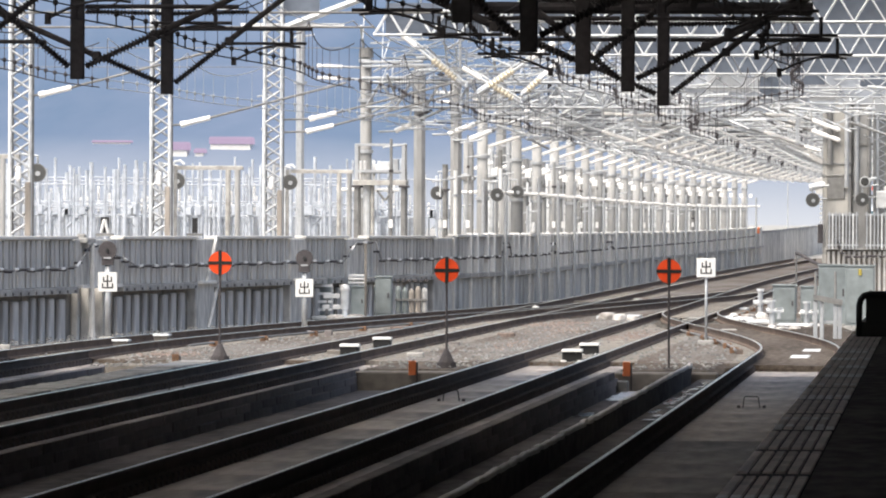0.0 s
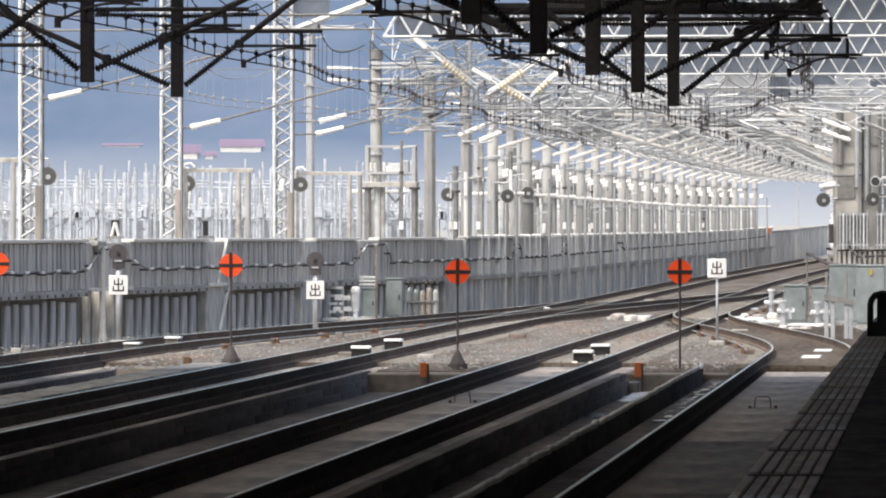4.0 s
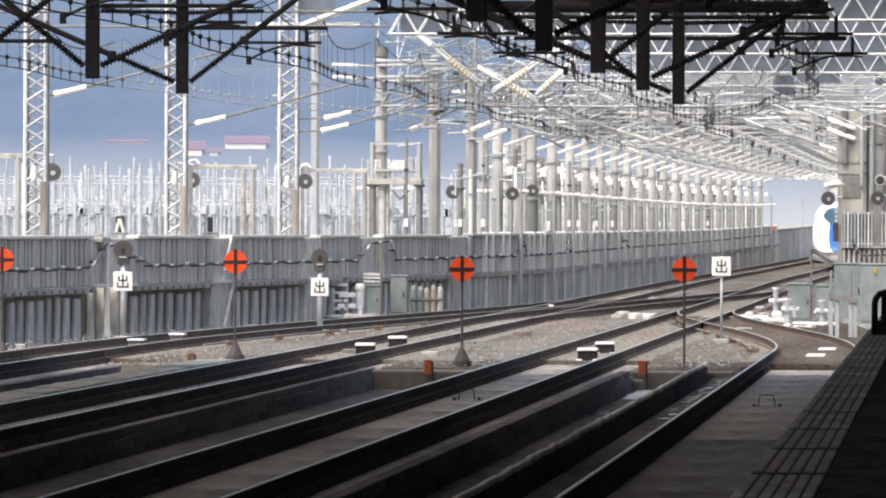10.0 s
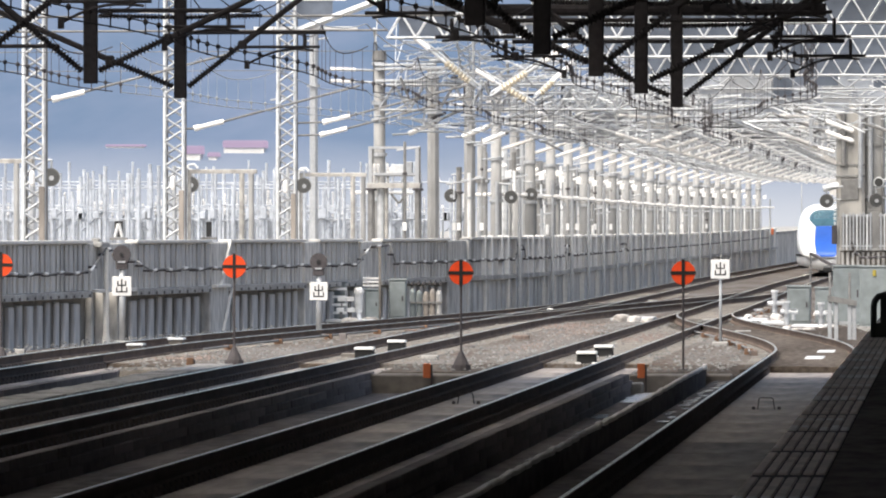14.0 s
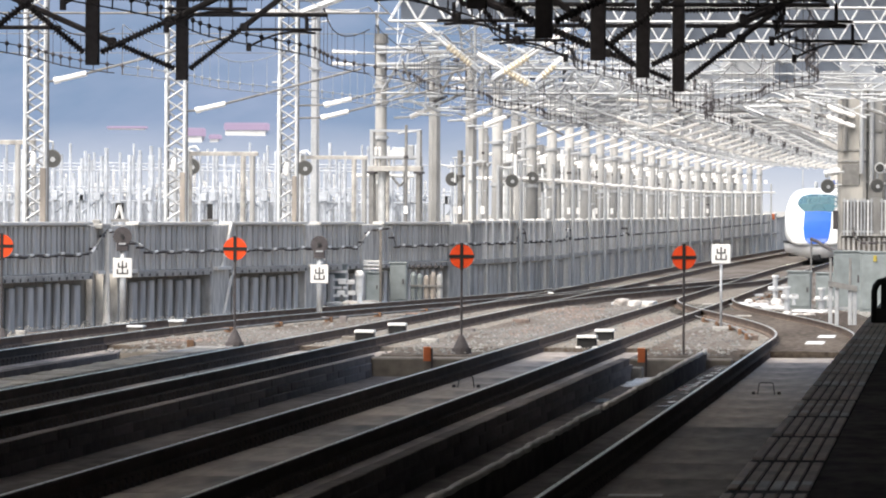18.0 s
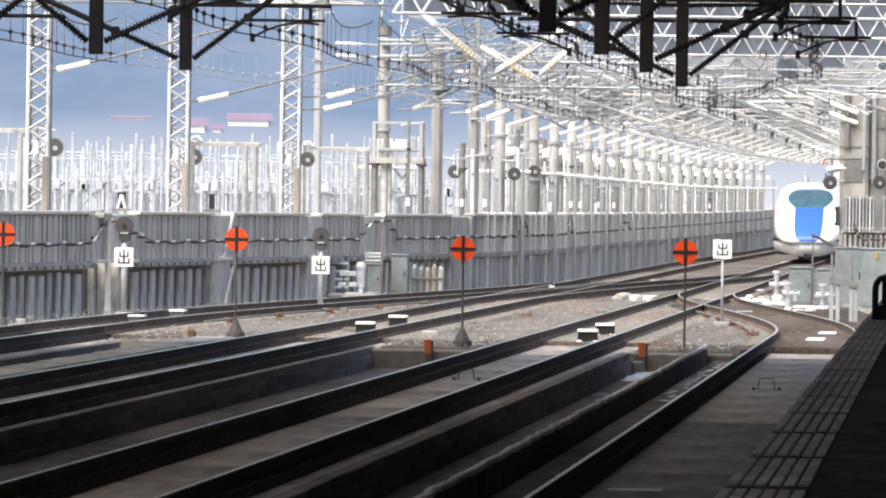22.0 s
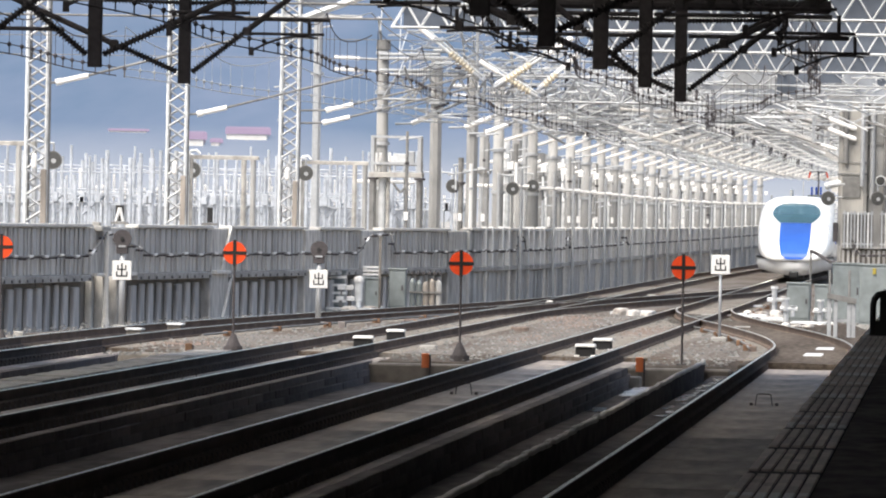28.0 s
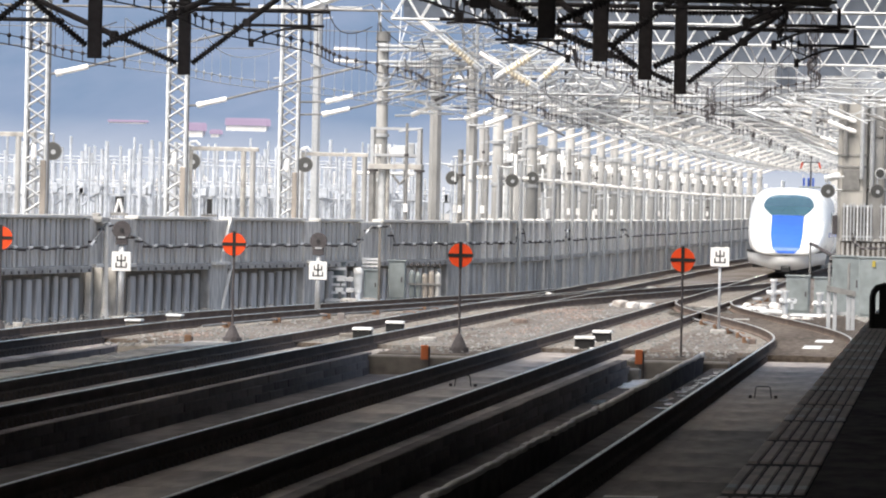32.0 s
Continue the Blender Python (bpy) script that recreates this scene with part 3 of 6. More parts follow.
def cable_pipe():
    """A clamped pipe that runs along the barrier at half height and climbs over the piers."""
    t = thing("cable_pipe", "pale grey cable pipe clamped along the barrier", "pipe")
    pts, y = [], 170.0
    while y < 540:
        up = sum(h * max(0.0, min(1.0, (y - a) / (b - a), (d - y) / (d - c))) for a, b, c, d, h in PIPE_RISES)
        pts.append((wall_x(y) + 0.16, y, 1.33 + 0.0007 * (y - 170) + grade(y) + up + 0.02 * math.sin(y * 1.7)))
        y += 0.575
    part("pipe", Shape().pipe(pts, 0.02), WORN, t)
    c, d = Shape(), Shape()
    for i, p in enumerate(pts[:-1]):
        q = Vector(pts[i + 1])
        # dark clamps below the pipe also carry its shadow in their colour
        if i % 2 == 0:
            c.box(p[0] - 0.14, p[0] + 0.03, p[1] - 0.1, p[1] + 0.1, p[2] - 0.06, p[2] - 0.01)
        elif i % 4 == 1:
            d.tube(p, Vector(p) * 0.1 + q * 0.9, 0.034, 8)
    tagged(part("clamp", c, BLACK, t), kind="stuff")
    tagged(part("sleeve", d, WHITE, t), kind="stuff")


def ballast_stones():
    """Loose stones between the turnout rails near the station throat."""
    rnd = random.Random(5)
    s = Shape()
    spots = []
    for i in range(5200):
        y = 148 + 84 * rnd.random() ** 1.4
        spots.append((rnd.uniform(wall_x(y) + 0.6, -1.6), y))
    for x, y in spots:
        if min(abs(abs(x - centre(k, y)) - 0.7525) for k in (1, 2, 3, 4)) < 0.12:
            continue
        if y < 157 and min(abs(x - centre(k, y)) for k in (1, 2, 3, 4)) < 1.35:
            continue
        if x > centre(1, y) - 0.9 and y < 216 and rnd.random() < 0.8:
            continue
        r = rnd.uniform(0.025, 0.055)
        z = grade(y) - 0.19 + r * 0.3
        a = rnd.random() * 3
        c, q = math.cos(a) * r, math.sin(a) * r
        s.add([(x + c, y + q, z), (x - q, y + c, z), (x - c, y - q, z), (x + q, y - c, z), (x, y, z + r * rnd.uniform(0.5, 1.0))], [(0, 1, 4), (1, 2, 4), (2, 3, 4), (3, 0, 4)])
    rusty = Shape()
    for cx, cy, wx, wy, count in ((-9.95, 218.5, 0.9, 7, 420), (-7.0, 195, 0.5, 8, 380), (-15.4, 195, 0.8, 4, 200), (-14.7, 163, 0.7, 3, 160), (-9.0, 205, 0.7, 8, 200), (-8.9, 180, 0.35, 12, 120), (-12.6, 233, 0.8, 10, 240)):
        for i in range(count):
            x, y = cx + rnd.gauss(0, wx * 0.5), cy + rnd.gauss(0, wy * 0.5)
            if min(abs(abs(x - centre(k, y)) - 0.7525) for k in (1, 2, 3, 4)) < 0.12:
                continue
            r, a = rnd.uniform(0.02, 0.045), rnd.random() * 3
            z, c, q = grade(y) - 0.185 + r * 0.3, math.cos(a) * r, math.sin(a) * r
            rusty.add([(x + c, y + q, z), (x - q, y + c, z), (x - c, y - q, z), (x + q, y - c, z), (x, y, z + r * rnd.uniform(0.4, 0.8))], [(0, 1, 4), (1, 2, 4), (2, 3, 4), (3, 0, 4)])
    solid("rusty_ballast", rusty, RUST_STONE, "patches of rust-red ballast stones among the rails", "stones", kind="stuff")
    solid("loose_ballast", s, STONE, "loose pale grey ballast stones between the rails", "stones", kind="stuff")


def sleepers():
    s = Shape()
    y = 157.0
    while y < 330:
        for k in (1, 2, 3, 4):
            if (k == 1 and y > 236) or (k == 4 and y > 276):
                continue
            s.box(centre(k, y) - 1.25, centre(k, y) + 1.25, y, y + 0.24, -0.3 + grade(y), -0.176 + grade(y), 0.02)
        y += 0.62
    tagged(solid("sleepers", s, DIRTY_SHADED, "weathered concrete sleepers under the rails", "sleepers"), kind="stuff")


# ---- overhead line in the station ----
def hanger_gantry(y, odd):
    """A drop-post gantry under the roof with hinged brackets; their struts alternate from gantry to gantry."""
    t = thing("catenary_gantry", "dark steel catenary gantry with drop posts and ribbed insulators", "gantry", "gantries under the station roof")
    part("beam", Shape().box(-21, 6.5, -0.14, 0.14, 6.75, 7.05, 0.02), BLACK, t)
    for sx in (-20.6, 6.2):
        part("hanger", Shape().box(sx - 0.1, sx + 0.1, -0.1, 0.1, 7.04, 9.3), BLACK, t)
    steep, flat = (0.47, 0.82) if odd else (0.78, 0.43)
    for px, zb, arms in ((-4.7, 4.3, ((1, 2.15, steep), (-1, 2.1, flat))), (-12.87, 4.46, ((1, 1.35, steep), (-1, 3.6, flat)))):
        part("drop_post", Shape().box(px - 0.1, px + 0.1, -0.1, 0.1, zb, 6.76, 0.012), BLACK, t)
        for sg, off, slope in arms:
            bracket(t, px, sg, off, zb, slope)
    part("cross_tube", Shape().tube((-8.2, 0, 5.9), (-2.25, 0, 5.9), 0.1, 10), BLACK, t)
    part("cross_tube", Shape().tube((-15.4, 0, 6.2), (-10.4, 0, 6.2), 0.07, 10), BLACK, t)
    t.matrix_basis = pose(0, y, 0)
    return t


def bracket(t, px, sg, off, zb, slope):
    """A hinged bracket: strut with a rod insulator, top tube, registration tube and a curved steady arm."""
    long_arm = off > 3
    z1 = zb + (0.86 if long_arm else 1.08)
    u0, u1 = (2.0, 3.9) if long_arm else (0.12, max(1.8, off) + 0.6)

    def at(u, z):
        return (px + sg * u, 0, z)
    b = part("bracket", Shape().tube(at(u0, z1), at(u1, z1), 0.036, 8), BLACK, t)
    run = 1.1 / math.hypot(1, slope)
    part("strut_insulator", Shape().ribbed(at(0.14, zb + 0.2), at(0.14 + run, zb + 0.2 + run * slope), 0.075, 0.055), BLACK, b)
    end = min(3.4, 2.1 / slope)
    part("strut", Shape().tube(at(0.1 + run, zb + 0.17 + run * slope), at(end, zb + 0.2 + (end - 0.14) * slope), 0.05, 8), BLACK, b)
    part("strut_clamp", Shape().box(px + sg * (0.16 + run) - 0.07, px + sg * (0.16 + run) + 0.07, -0.06, 0.06, zb + 0.13 + run * slope, zb + 0.27 + run * slope, 0.02), BLACK, b)
    part("tie_insulator", Shape().ribbed(at(0.12, zb + 1.33), at(1.35, zb + 1.36), 0.06, 0.055), BLACK, b)
    part("registration_tube", Shape().tube(at(off - 0.25, zb + 0.84 - 0.2 * long_arm), at(off + 0.95, zb + 0.84 - 0.2 * long_arm), 0.026, 8), BLACK, b)
    part("hanger_rod", Shape().tube(at(off + 0.7, zb + 0.8), at(off + 0.7, z1 + 0.03), 0.03, 8), BLACK, b)
    pts = [at(off + 0.85 - 1.1 * u, zb + 0.78 + 0.12 * math.sin(u * 3.0) - 0.24 * u) for u in [i / 9 for i in range(10)]]
    part("steady_arm", Shape().pipe(pts, 0.02), BLACK, b)
    part("wire_clamp", Shape().box(px + sg * (off - 0.25) - 0.04, px + sg * (off - 0.25) + 0.04, -0.06, 0.06, zb + 0.48, zb + 0.62, 0.012), BLACK, b)
    part("jumper", Shape().pipe([at(0.3 + 0.25 * i, zb + 1.95 - 0.55 * math.sin(i * 0.45)) for i in range(8)], 0.011), BLACK, b)


def contact_line(k, y0, y1, span, mat):
    t = thing("overhead_wire", "grey compound overhead wires with clamps along the track", "wire", "overhead wires above the tracks")
    thin = 1.0 if y0 < 150 else 0.85 if y1 < 300 else 0.55
    for nm, z, sag, r in (("contact_wire", 5.02, 0.0, 0.011 * thin), ("auxiliary_wire", 5.18, 0.0, 0.010 * thin), ("messenger_wire", 6.0, 0.35, 0.012 * thin)):
        run, y = [], y0
        while y <= y1:
            u = ((y - y0) % span) / span
            p = (centre(k, y) + 0.18 * math.sin((y - y0) / span * math.pi), y, z + grade(y) - sag * 4 * u * (1 - u))
            run.append(p)
            y += 1.15
        part(nm, Shape().pipe(run, r, 4), mat, t)
    s, d, y = Shape(), Shape(), y0
    while y < y1:
        x = centre(k, y) + 0.18 * math.sin((y - y0) / span * math.pi)
        s.tube((x, y, 5.0 + grade(y)), (x, y, 5.2 + grade(y)), 0.011 * thin, 4)
        s.rings([(x, y, 5.14 + grade(y)), (x, y, 5.155 + grade(y)), (x, y, 5.205 + grade(y)), (x, y, 5.22 + grade(y))], [0.012 * thin, 0.034 * thin, 0.034 * thin, 0.012 * thin], 6)
        u = ((y - y0) % span) / span
        d.tube((x, y, 5.2 + grade(y)), (x, y, 6.0 - 1.4 * u * (1 - u) + grade(y)), 0.005 * thin, 4)
        y += 1.97
    tagged(part("clamp", s, mat, t), kind="stuff")
    tagged(part("dropper", d, mat, t), kind="stuff")


# ---- overhead line in the open ----
def girder(t, x0, x1, z0, z1, depth, bay, w, mat):
    """A box girder of four chords with zigzag lacing on its faces."""
    for y in (-depth / 2, depth / 2):
        for z in (z0, z1):
            part("chord", Shape().bar((x0, y, z), (x1, y, z), w), mat, t)
    s = Shape()
    n = max(2, round((x1 - x0) / bay))
    for y in (-depth / 2, depth / 2):
        pts = [(x0 + (x1 - x0) * i / (2 * n), y, z1 if i % 2 else z0) for i in range(2 * n + 1)]
        for p, q in zip(pts, pts[1:]):
            s.bar(p, q, w * 0.7)
    for z in (z0, z1):
        pts = [(x0 + (x1 - x0) * i / n, (-1) ** i * depth / 2, z) for i in range(n + 1)]
        for p, q in zip(pts, pts[1:]):
            s.bar(p, q, w * 0.6)
    tagged(part("lacing", s, mat, t), kind="stuff")


def lattice_mast(x, y, top, w, arms, braced=False):
    t = thing("lattice_mast", "pale galvanised lattice mast behind the barrier", "mast", "lattice masts")
    for dx in (-w, w):
        for dy in (-w, w):
            # front chords paler, rear ones darker: shade put into the colours
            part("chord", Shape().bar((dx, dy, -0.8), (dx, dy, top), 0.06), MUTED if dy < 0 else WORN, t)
    h = 0.3
    bars = {}
    for sg in (1, -1):
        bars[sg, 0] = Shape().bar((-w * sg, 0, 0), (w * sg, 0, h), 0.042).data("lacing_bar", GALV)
        # side lacing is darkened too, standing for shade on those faces
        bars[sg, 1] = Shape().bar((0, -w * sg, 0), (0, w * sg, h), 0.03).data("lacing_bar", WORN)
    for i in range(int((top - 0.3) / h)):
        sg = 1 if i % 2 else -1
        for u in (-w, w):
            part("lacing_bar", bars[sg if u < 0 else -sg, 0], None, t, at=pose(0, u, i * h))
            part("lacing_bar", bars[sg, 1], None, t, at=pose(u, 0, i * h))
    part("lower_casing", Shape().box(w * 0.5, w + 0.025, -w - 0.05, w + 0.05, -0.8, 3.3, 0.02), TAN, t, "rust-streaked beige casing")
    part("capsule", Shape().rings([(-w * 0.1, -w - 0.12, 3.3), (-w * 0.1, -w - 0.12, 3.36), (-w * 0.1, -w - 0.12, 3.6), (-w * 0.1, -w - 0.12, 3.66)], [0.03, 0.065, 0.065, 0.03], 10), CERAMIC, t, "white capsule lamp")
    for z, dx in arms:
        part("arm_insulator", Shape().tube((dx, 0, z), (dx + 0.72, 0, z + 0.17), 0.062, 10).tube((dx - 0.02, 0, z - 0.005), (dx + 0.12, 0, z + 0.03), 0.078, 10), CERAMIC, t, "white rod insulator")
        part("arm", Shape().tube((dx + 0.7, 0, z + 0.165), (dx + 4.1, 0, z + 1.05), 0.03), WORN, t)
        part("arm_root", Shape().tube((w, 0, z - 0.02), (dx, 0, z), 0.028), WORN, t)
    part("cross_arm", Shape().box(-0.9, 1.9, -0.05, 0.05, top - 1.3, top - 1.2).box(-0.9, 1.6, -0.05, 0.05, top - 0.5, top - 0.4), WHITE, t)
    if braced:
        part("knee_brace", Shape().bar((w, -0.1, 7.66), (w + 3.2, -0.1, 8.86), 0.13), MUTED, t, "pale knee brace")
        part("head_web", Shape().box(w, w + 3.2, 0.02, 0.06, 8.55, 9.0).box(w, w + 1.0, -0.02, 0.02, 8.0, 8.56), SLATE, t, "grey steel web")
    t.matrix_basis = pose(x, y, 0)
    return t


def open_gantry(y, xl, xr=-1.0, low=5.95):
    """A lattice girder on two round masts with brackets for two tracks."""
    t = thing("overhead_gantry", "white lattice catenary gantry on cream concrete masts", "gantry", "gantries over the open line")
    part("mast", Shape().tube((xl, 0, -0.8), (xl, 0, 6.75 if y > 260 else 7.7), 0.2, 14, 0.165), CREAM, t, smooth=True)
    part("mast", Shape().tube((xr, 0, -0.8), (xr, 0, 8.6), 0.22, 14, 0.18), CREAM, t, smooth=True)
    for z in (3.2, 4.55) if y > 260 else (3.2, 4.55, 5.6, 6.1, 7.3):
        part("mast_band", Shape().tube((xl, 0, z), (xl, 0, z + 0.1), 0.23, 14), GALV, t)
    girder(t, xl, xr, low, low + 0.75, 0.55, 0.9, 0.055, GALV)
    part("walkway", Shape().box(xl + 0.3, xr, 0.3, 0.62, low + 0.8, low + 0.84), GALV, t)
    for z in (6.6, 6.3) if y > 260 else (7.14, 6.78):
        part("feeder_beam", Shape().tube((xl - 0.1, 0, z), (xl - 0.75, 0, z + 0.03), 0.035), GALV, t)
        part("line_insulator", Shape().ribbed((xl - 0.74, 0, z + 0.03), (xl - 1.5, 0, z + 0.06), 0.085), CERAMIC, t, "white rod insulator")
    for px, sg in ((xl + 0.2, 1), (-9.1, 1), (-9.1, -1), (xr - 3.2, -1))[y < 260:]:
        b = part("bracket_arm", Shape().tube((px + sg * 0.9, 0, 5.2), (px + sg * 3.1, 0, 5.9), 0.045), GALV, t)
        part("insulator", Shape().ribbed((px, 0, 4.92), (px + sg * 1.0, 0, 5.24), 0.1), CERAMIC, b, "white rod insulator")
        part("top_insulator", Shape().ribbed((px, 0, 5.72), (px + sg * 0.95, 0, 5.78), 0.08), CERAMIC, b)
        part("registration_tube", Shape().tube((px + sg * 1.3, 0, 5.42), (px + sg * 3.0, 0, 5.42), 0.035), GALV, b)
        part("steady_arm", Shape().pipe([(px + sg * (3.0 - 1.0 * u / 4), 0, 5.38 + 0.1 * math.sin(u * 0.75) - 0.07 * u) for u in range(5)], 0.025), WHITE, b)
    for px in (-9.1, xr - 3.2):
        part("drop_post", Shape().box(px - 0.05, px + 0.05, -0.05, 0.05, 4.85, low), GALV, t)
    rnd, s = random.Random(int(y)), Shape()
    for i in range(64):
        fx, fz = rnd.uniform(xl + 0.5, xr), rnd.uniform(5.2, 7.3)
        L, tilt = rnd.uniform(0.3, 1.3), rnd.choice((0.0, 0.25, 0.5, -0.3, 1.5))
        s.tube((fx, rnd.uniform(-0.5, 0.5), fz), (fx + L * math.cos(tilt), rnd.uniform(-0.5, 0.5), fz + L * math.sin(tilt)), rnd.choice((0.02, 0.025, 0.03, 0.05)), 6)
    tagged(part("fitting", s, MUTED, t), kind="stuff")
    s = Shape()
    for i in range(280):
        fx, fz = rnd.uniform(xl + 0.5, xr + 2), rnd.uniform(5.1, 7.6)
        L, tilt = rnd.uniform(0.2, 1.3), rnd.choice((0.0, 0.0, 0.03, -0.05, 0.35, -0.4, 1.57))
        s.tube((fx, rnd.uniform(-4, 4), fz), (fx + L * math.cos(tilt), rnd.uniform(-4, 4), fz + L * math.sin(tilt)), rnd.choice((0.01, 0.015, 0.02, 0.03)), 5)
    tagged(part("wiring", s, MUTED, t), kind="stuff")
    s = Shape()
    for i in range(34):
        fx, fz = rnd.uniform(xl + 0.5, xr + 1), rnd.uniform(5.2, 7.2)
        L, tilt = rnd.uniform(0.08, 0.5), rnd.choice((0.0, 0.5, -0.5, 1.57))
        s.tube((fx, rnd.uniform(-1, 1), fz), (fx + L * math.cos(tilt), rnd.uniform(-1, 1), fz + L * math.sin(tilt)), rnd.choice((0.02, 0.03, 0.045)), 5)
    tagged(part("clamp", s, BLACK, t), kind="stuff")
    if y < 260:
        part("mast_cap", Shape().tube((xl, 0, 7.45), (xl, 0, 7.75), 0.23, 14, 0.2), WORN, t, "dark steel mast cap")
        for z in (6.82, 7.18, 7.3):
            part("cross_tube", Shape().tube((xl - 0.1, -0.25, z), (xl + 1.75, -0.25, z + 0.02), 0.05, 8), GALV, t)
    if y < 300:
        s = Shape()
        for i in range(100):
            fx, fz = rnd.uniform(xl - 0.2, xl + 4.5), rnd.uniform(5.3, 8.1)
            L, tilt = rnd.uniform(0.3, 1.6), rnd.choice((0.0, 0.0, 0.02, 0.35, 0.42, -0.5, 1.57))
            s.tube((fx, rnd.uniform(-3, 3), fz), (fx + L * math.cos(tilt), rnd.uniform(-3, 3), fz + L * math.sin(tilt)), rnd.choice((0.012, 0.02, 0.03, 0.045)), 5)
        tagged(part("fitting", s, GALV, t), kind="stuff")
    part("lamp_box", Shape().box(xl + 0.3, xl + 0.51, -0.2, 0.1, 4.0, 4.22, 0.02), WHITE, t, "white box on the mast")
    part("side_pipe", Shape().tube((xl + 0.75, 0.2, -0.6), (xl + 0.75, 0.2, 4.0), 0.06, 8), GALV, t)
    part("side_pipe", Shape().tube((xl - 0.55, 0.2, -0.6), (xl - 0.55, 0.2, 3.5), 0.05, 8), GALV, t)
    part("cross_pipe", Shape().tube((xl - 0.9, 0.2, 3.45), (xl + 1.0, 0.2, 3.45), 0.06, 8), WHITE, t)
    t.matrix_basis = pose(bend(y), y, grade(y))
    return t


def station_girder(y, x0=-13.5, x1=3.0, web=SLATE, low=5.95):
    """A deep girder with a slate web behind white lacing, at the station throat."""
    t = thing("throat_girder", "white laced box girder with a grey web over the station throat", "girder", "girders at the station throat")
    near = y < 205
    girder(t, x0, x1, low, low + 0.46, 0.4, 0.55 if near else 1.1, 0.03, MUTED if near else GALV)
    rnd = random.Random(int(y))
    if near:
        part("web", Shape().box(x0 + 0.2, x1, 0.28, 0.32, low + 0.04, low + 0.62), web, t, "grey steel web")
    else:
        x = x0
        while x < x1:
            w = rnd.uniform(0.5, 1.6)
            part("web_panel", Shape().box(x, x + w - 0.05, 0.28, 0.32, low + rnd.uniform(-0.25, 0.1), low + rnd.uniform(0.35, 0.62)), rnd.choice((web, web, SLATE, GALV)), t)
            x += w
        s = Shape()
        for i in range(70):
            fx, fz, a = rnd.uniform(x0, x1), low + rnd.uniform(-0.5, 0.6), rnd.choice((0.0, 0.05, -0.1, 0.5, -0.45, -0.4, 1.57))
            L = rnd.uniform(0.3, 1.6) * (0.4 if a > 1 else 1)
            s.tube((fx, rnd.uniform(-2, 2), fz), (fx + L * math.cos(a), rnd.uniform(-2, 2), fz + L * math.sin(a)), rnd.choice((0.012, 0.018, 0.03)), 6)
        tagged(part("fitting", s, MUTED, t), kind="stuff")
    if y < 170:
        part("extension_beam", Shape().tube((x0, 0, low + 0.15), (-29.0, 0, low + 0.1), 0.022, 8), WORN, t)
    elif y < 205:
        part("head_span_wire", Shape().tube((x0, 0, low + 0.15), (-29.0, 0, low + 0.1), 0.008, 6), WORN, t)
    part("end_mast", Shape().tube((-29.0, 0, -0.9), (-29.0, 0, 8.5), 0.18, 12), CREAM, t)
    part("end_mast", Shape().tube((x1, 0, -0.6), (x1, 0, 8.5), 0.25, 12), CREAM, t)
    t.matrix_basis = pose(0, y, 0)
    return t


# ---- signs and signals ----
def red_disc(x, y, base, z, footed=True):
    t = thing("stop_disc", "round red stop sign with a black cross on a thin post", "sign", "red disc signs between the tracks")
    if footed:
        part("foot", Shape().tube((0, 0, base - 0.1), (0, 0, base + 0.1), 0.19, 12, 0.17), BLACK, t, "dark cast foot")
        part("foot_cone", Shape().tube((0, 0, base + 0.1), (0, 0, base + 0.33), 0.15, 10, 0.04), BLACK, t)
    else:
        part("foot", Shape().box(-0.1, 0.1, -0.1, 0.1, base - 0.1, base + 0.03, 0.01), BLACK, t)
    part("pole", Shape().tube((0, 0, base), (0, 0, z), 0.022, 8), BLACK, t)
    d = part("disc", Shape().disc((0, z), 0.215, -0.012, 0.012), RED, t)
    part("cross", Shape().box(-0.225, 0.225, -0.02, -0.0125, z - 0.03, z + 0.03).box(-0.03, 0.03, -0.024, -0.0205, z - 0.24, z + 0.24), INK, d, "black cross")
    t.matrix_basis = pose(x, y, 0)
    return t


def exit_sign(t, z, w):
    b = part("board", Shape().box(-w, w, -0.03, 0.0, z - w, z + w, 0.015), WHITE, t, "white square board with a black character")
    g, k = Shape(), w / 0.21
    for x0, x1, z0, z1 in ((-0.016, 0.016, -0.13, 0.15), (-0.10, -0.07, 0.01, 0.11), (0.07, 0.10, 0.01, 0.11), (-0.10, 0.10, 0.0, 0.028), (-0.125, -0.095, -0.13, -0.03), (0.095, 0.125, -0.13, -0.03), (-0.125, 0.125, -0.14, -0.112)):
        g.box(x0 * k, x1 * k, -0.036, -0.0305, z + z0 * k, z + z1 * k)
    part("character", g, INK, b)


def signal_post(x, y, z, signal=True, w=0.21, pole=0.07):
    t = thing("starting_signal" if signal else "track_sign", "grey post with white character board" + (" and round black signal" if signal else ""), "signal" if signal else "sign", "character boards beside the tracks")
    part("foot", Shape().box(-0.17, 0.17, -0.17, 0.17, -0.6, -0.1, 0.02), CONCRETE, t)
    part("pole", Shape().tube((0, 0.05, -0.3), (0, 0.05, z + (0.5 if signal else 0.1)), pole, 10), GALV, t, smooth=True)
    exit_sign(t, z, w)
    if signal:
        h = part("signal_head", Shape().disc((0, z + 0.68), 0.2, -0.06, 0.0).box(-0.13, 0.13, -0.05, 0.02, z + 0.36, z + 0.62, 0.02), BLACK, t)
        part("lens", Shape().disc((0, z + 0.68), 0.045, -0.09, -0.06, 12), INK, h)
        part("number_plate", Shape().box(-0.08, 0.08, -0.075, -0.0605, z + 0.5, z + 0.54), GALV, h)
    t.matrix_basis = pose(x, y, 0)
    return t




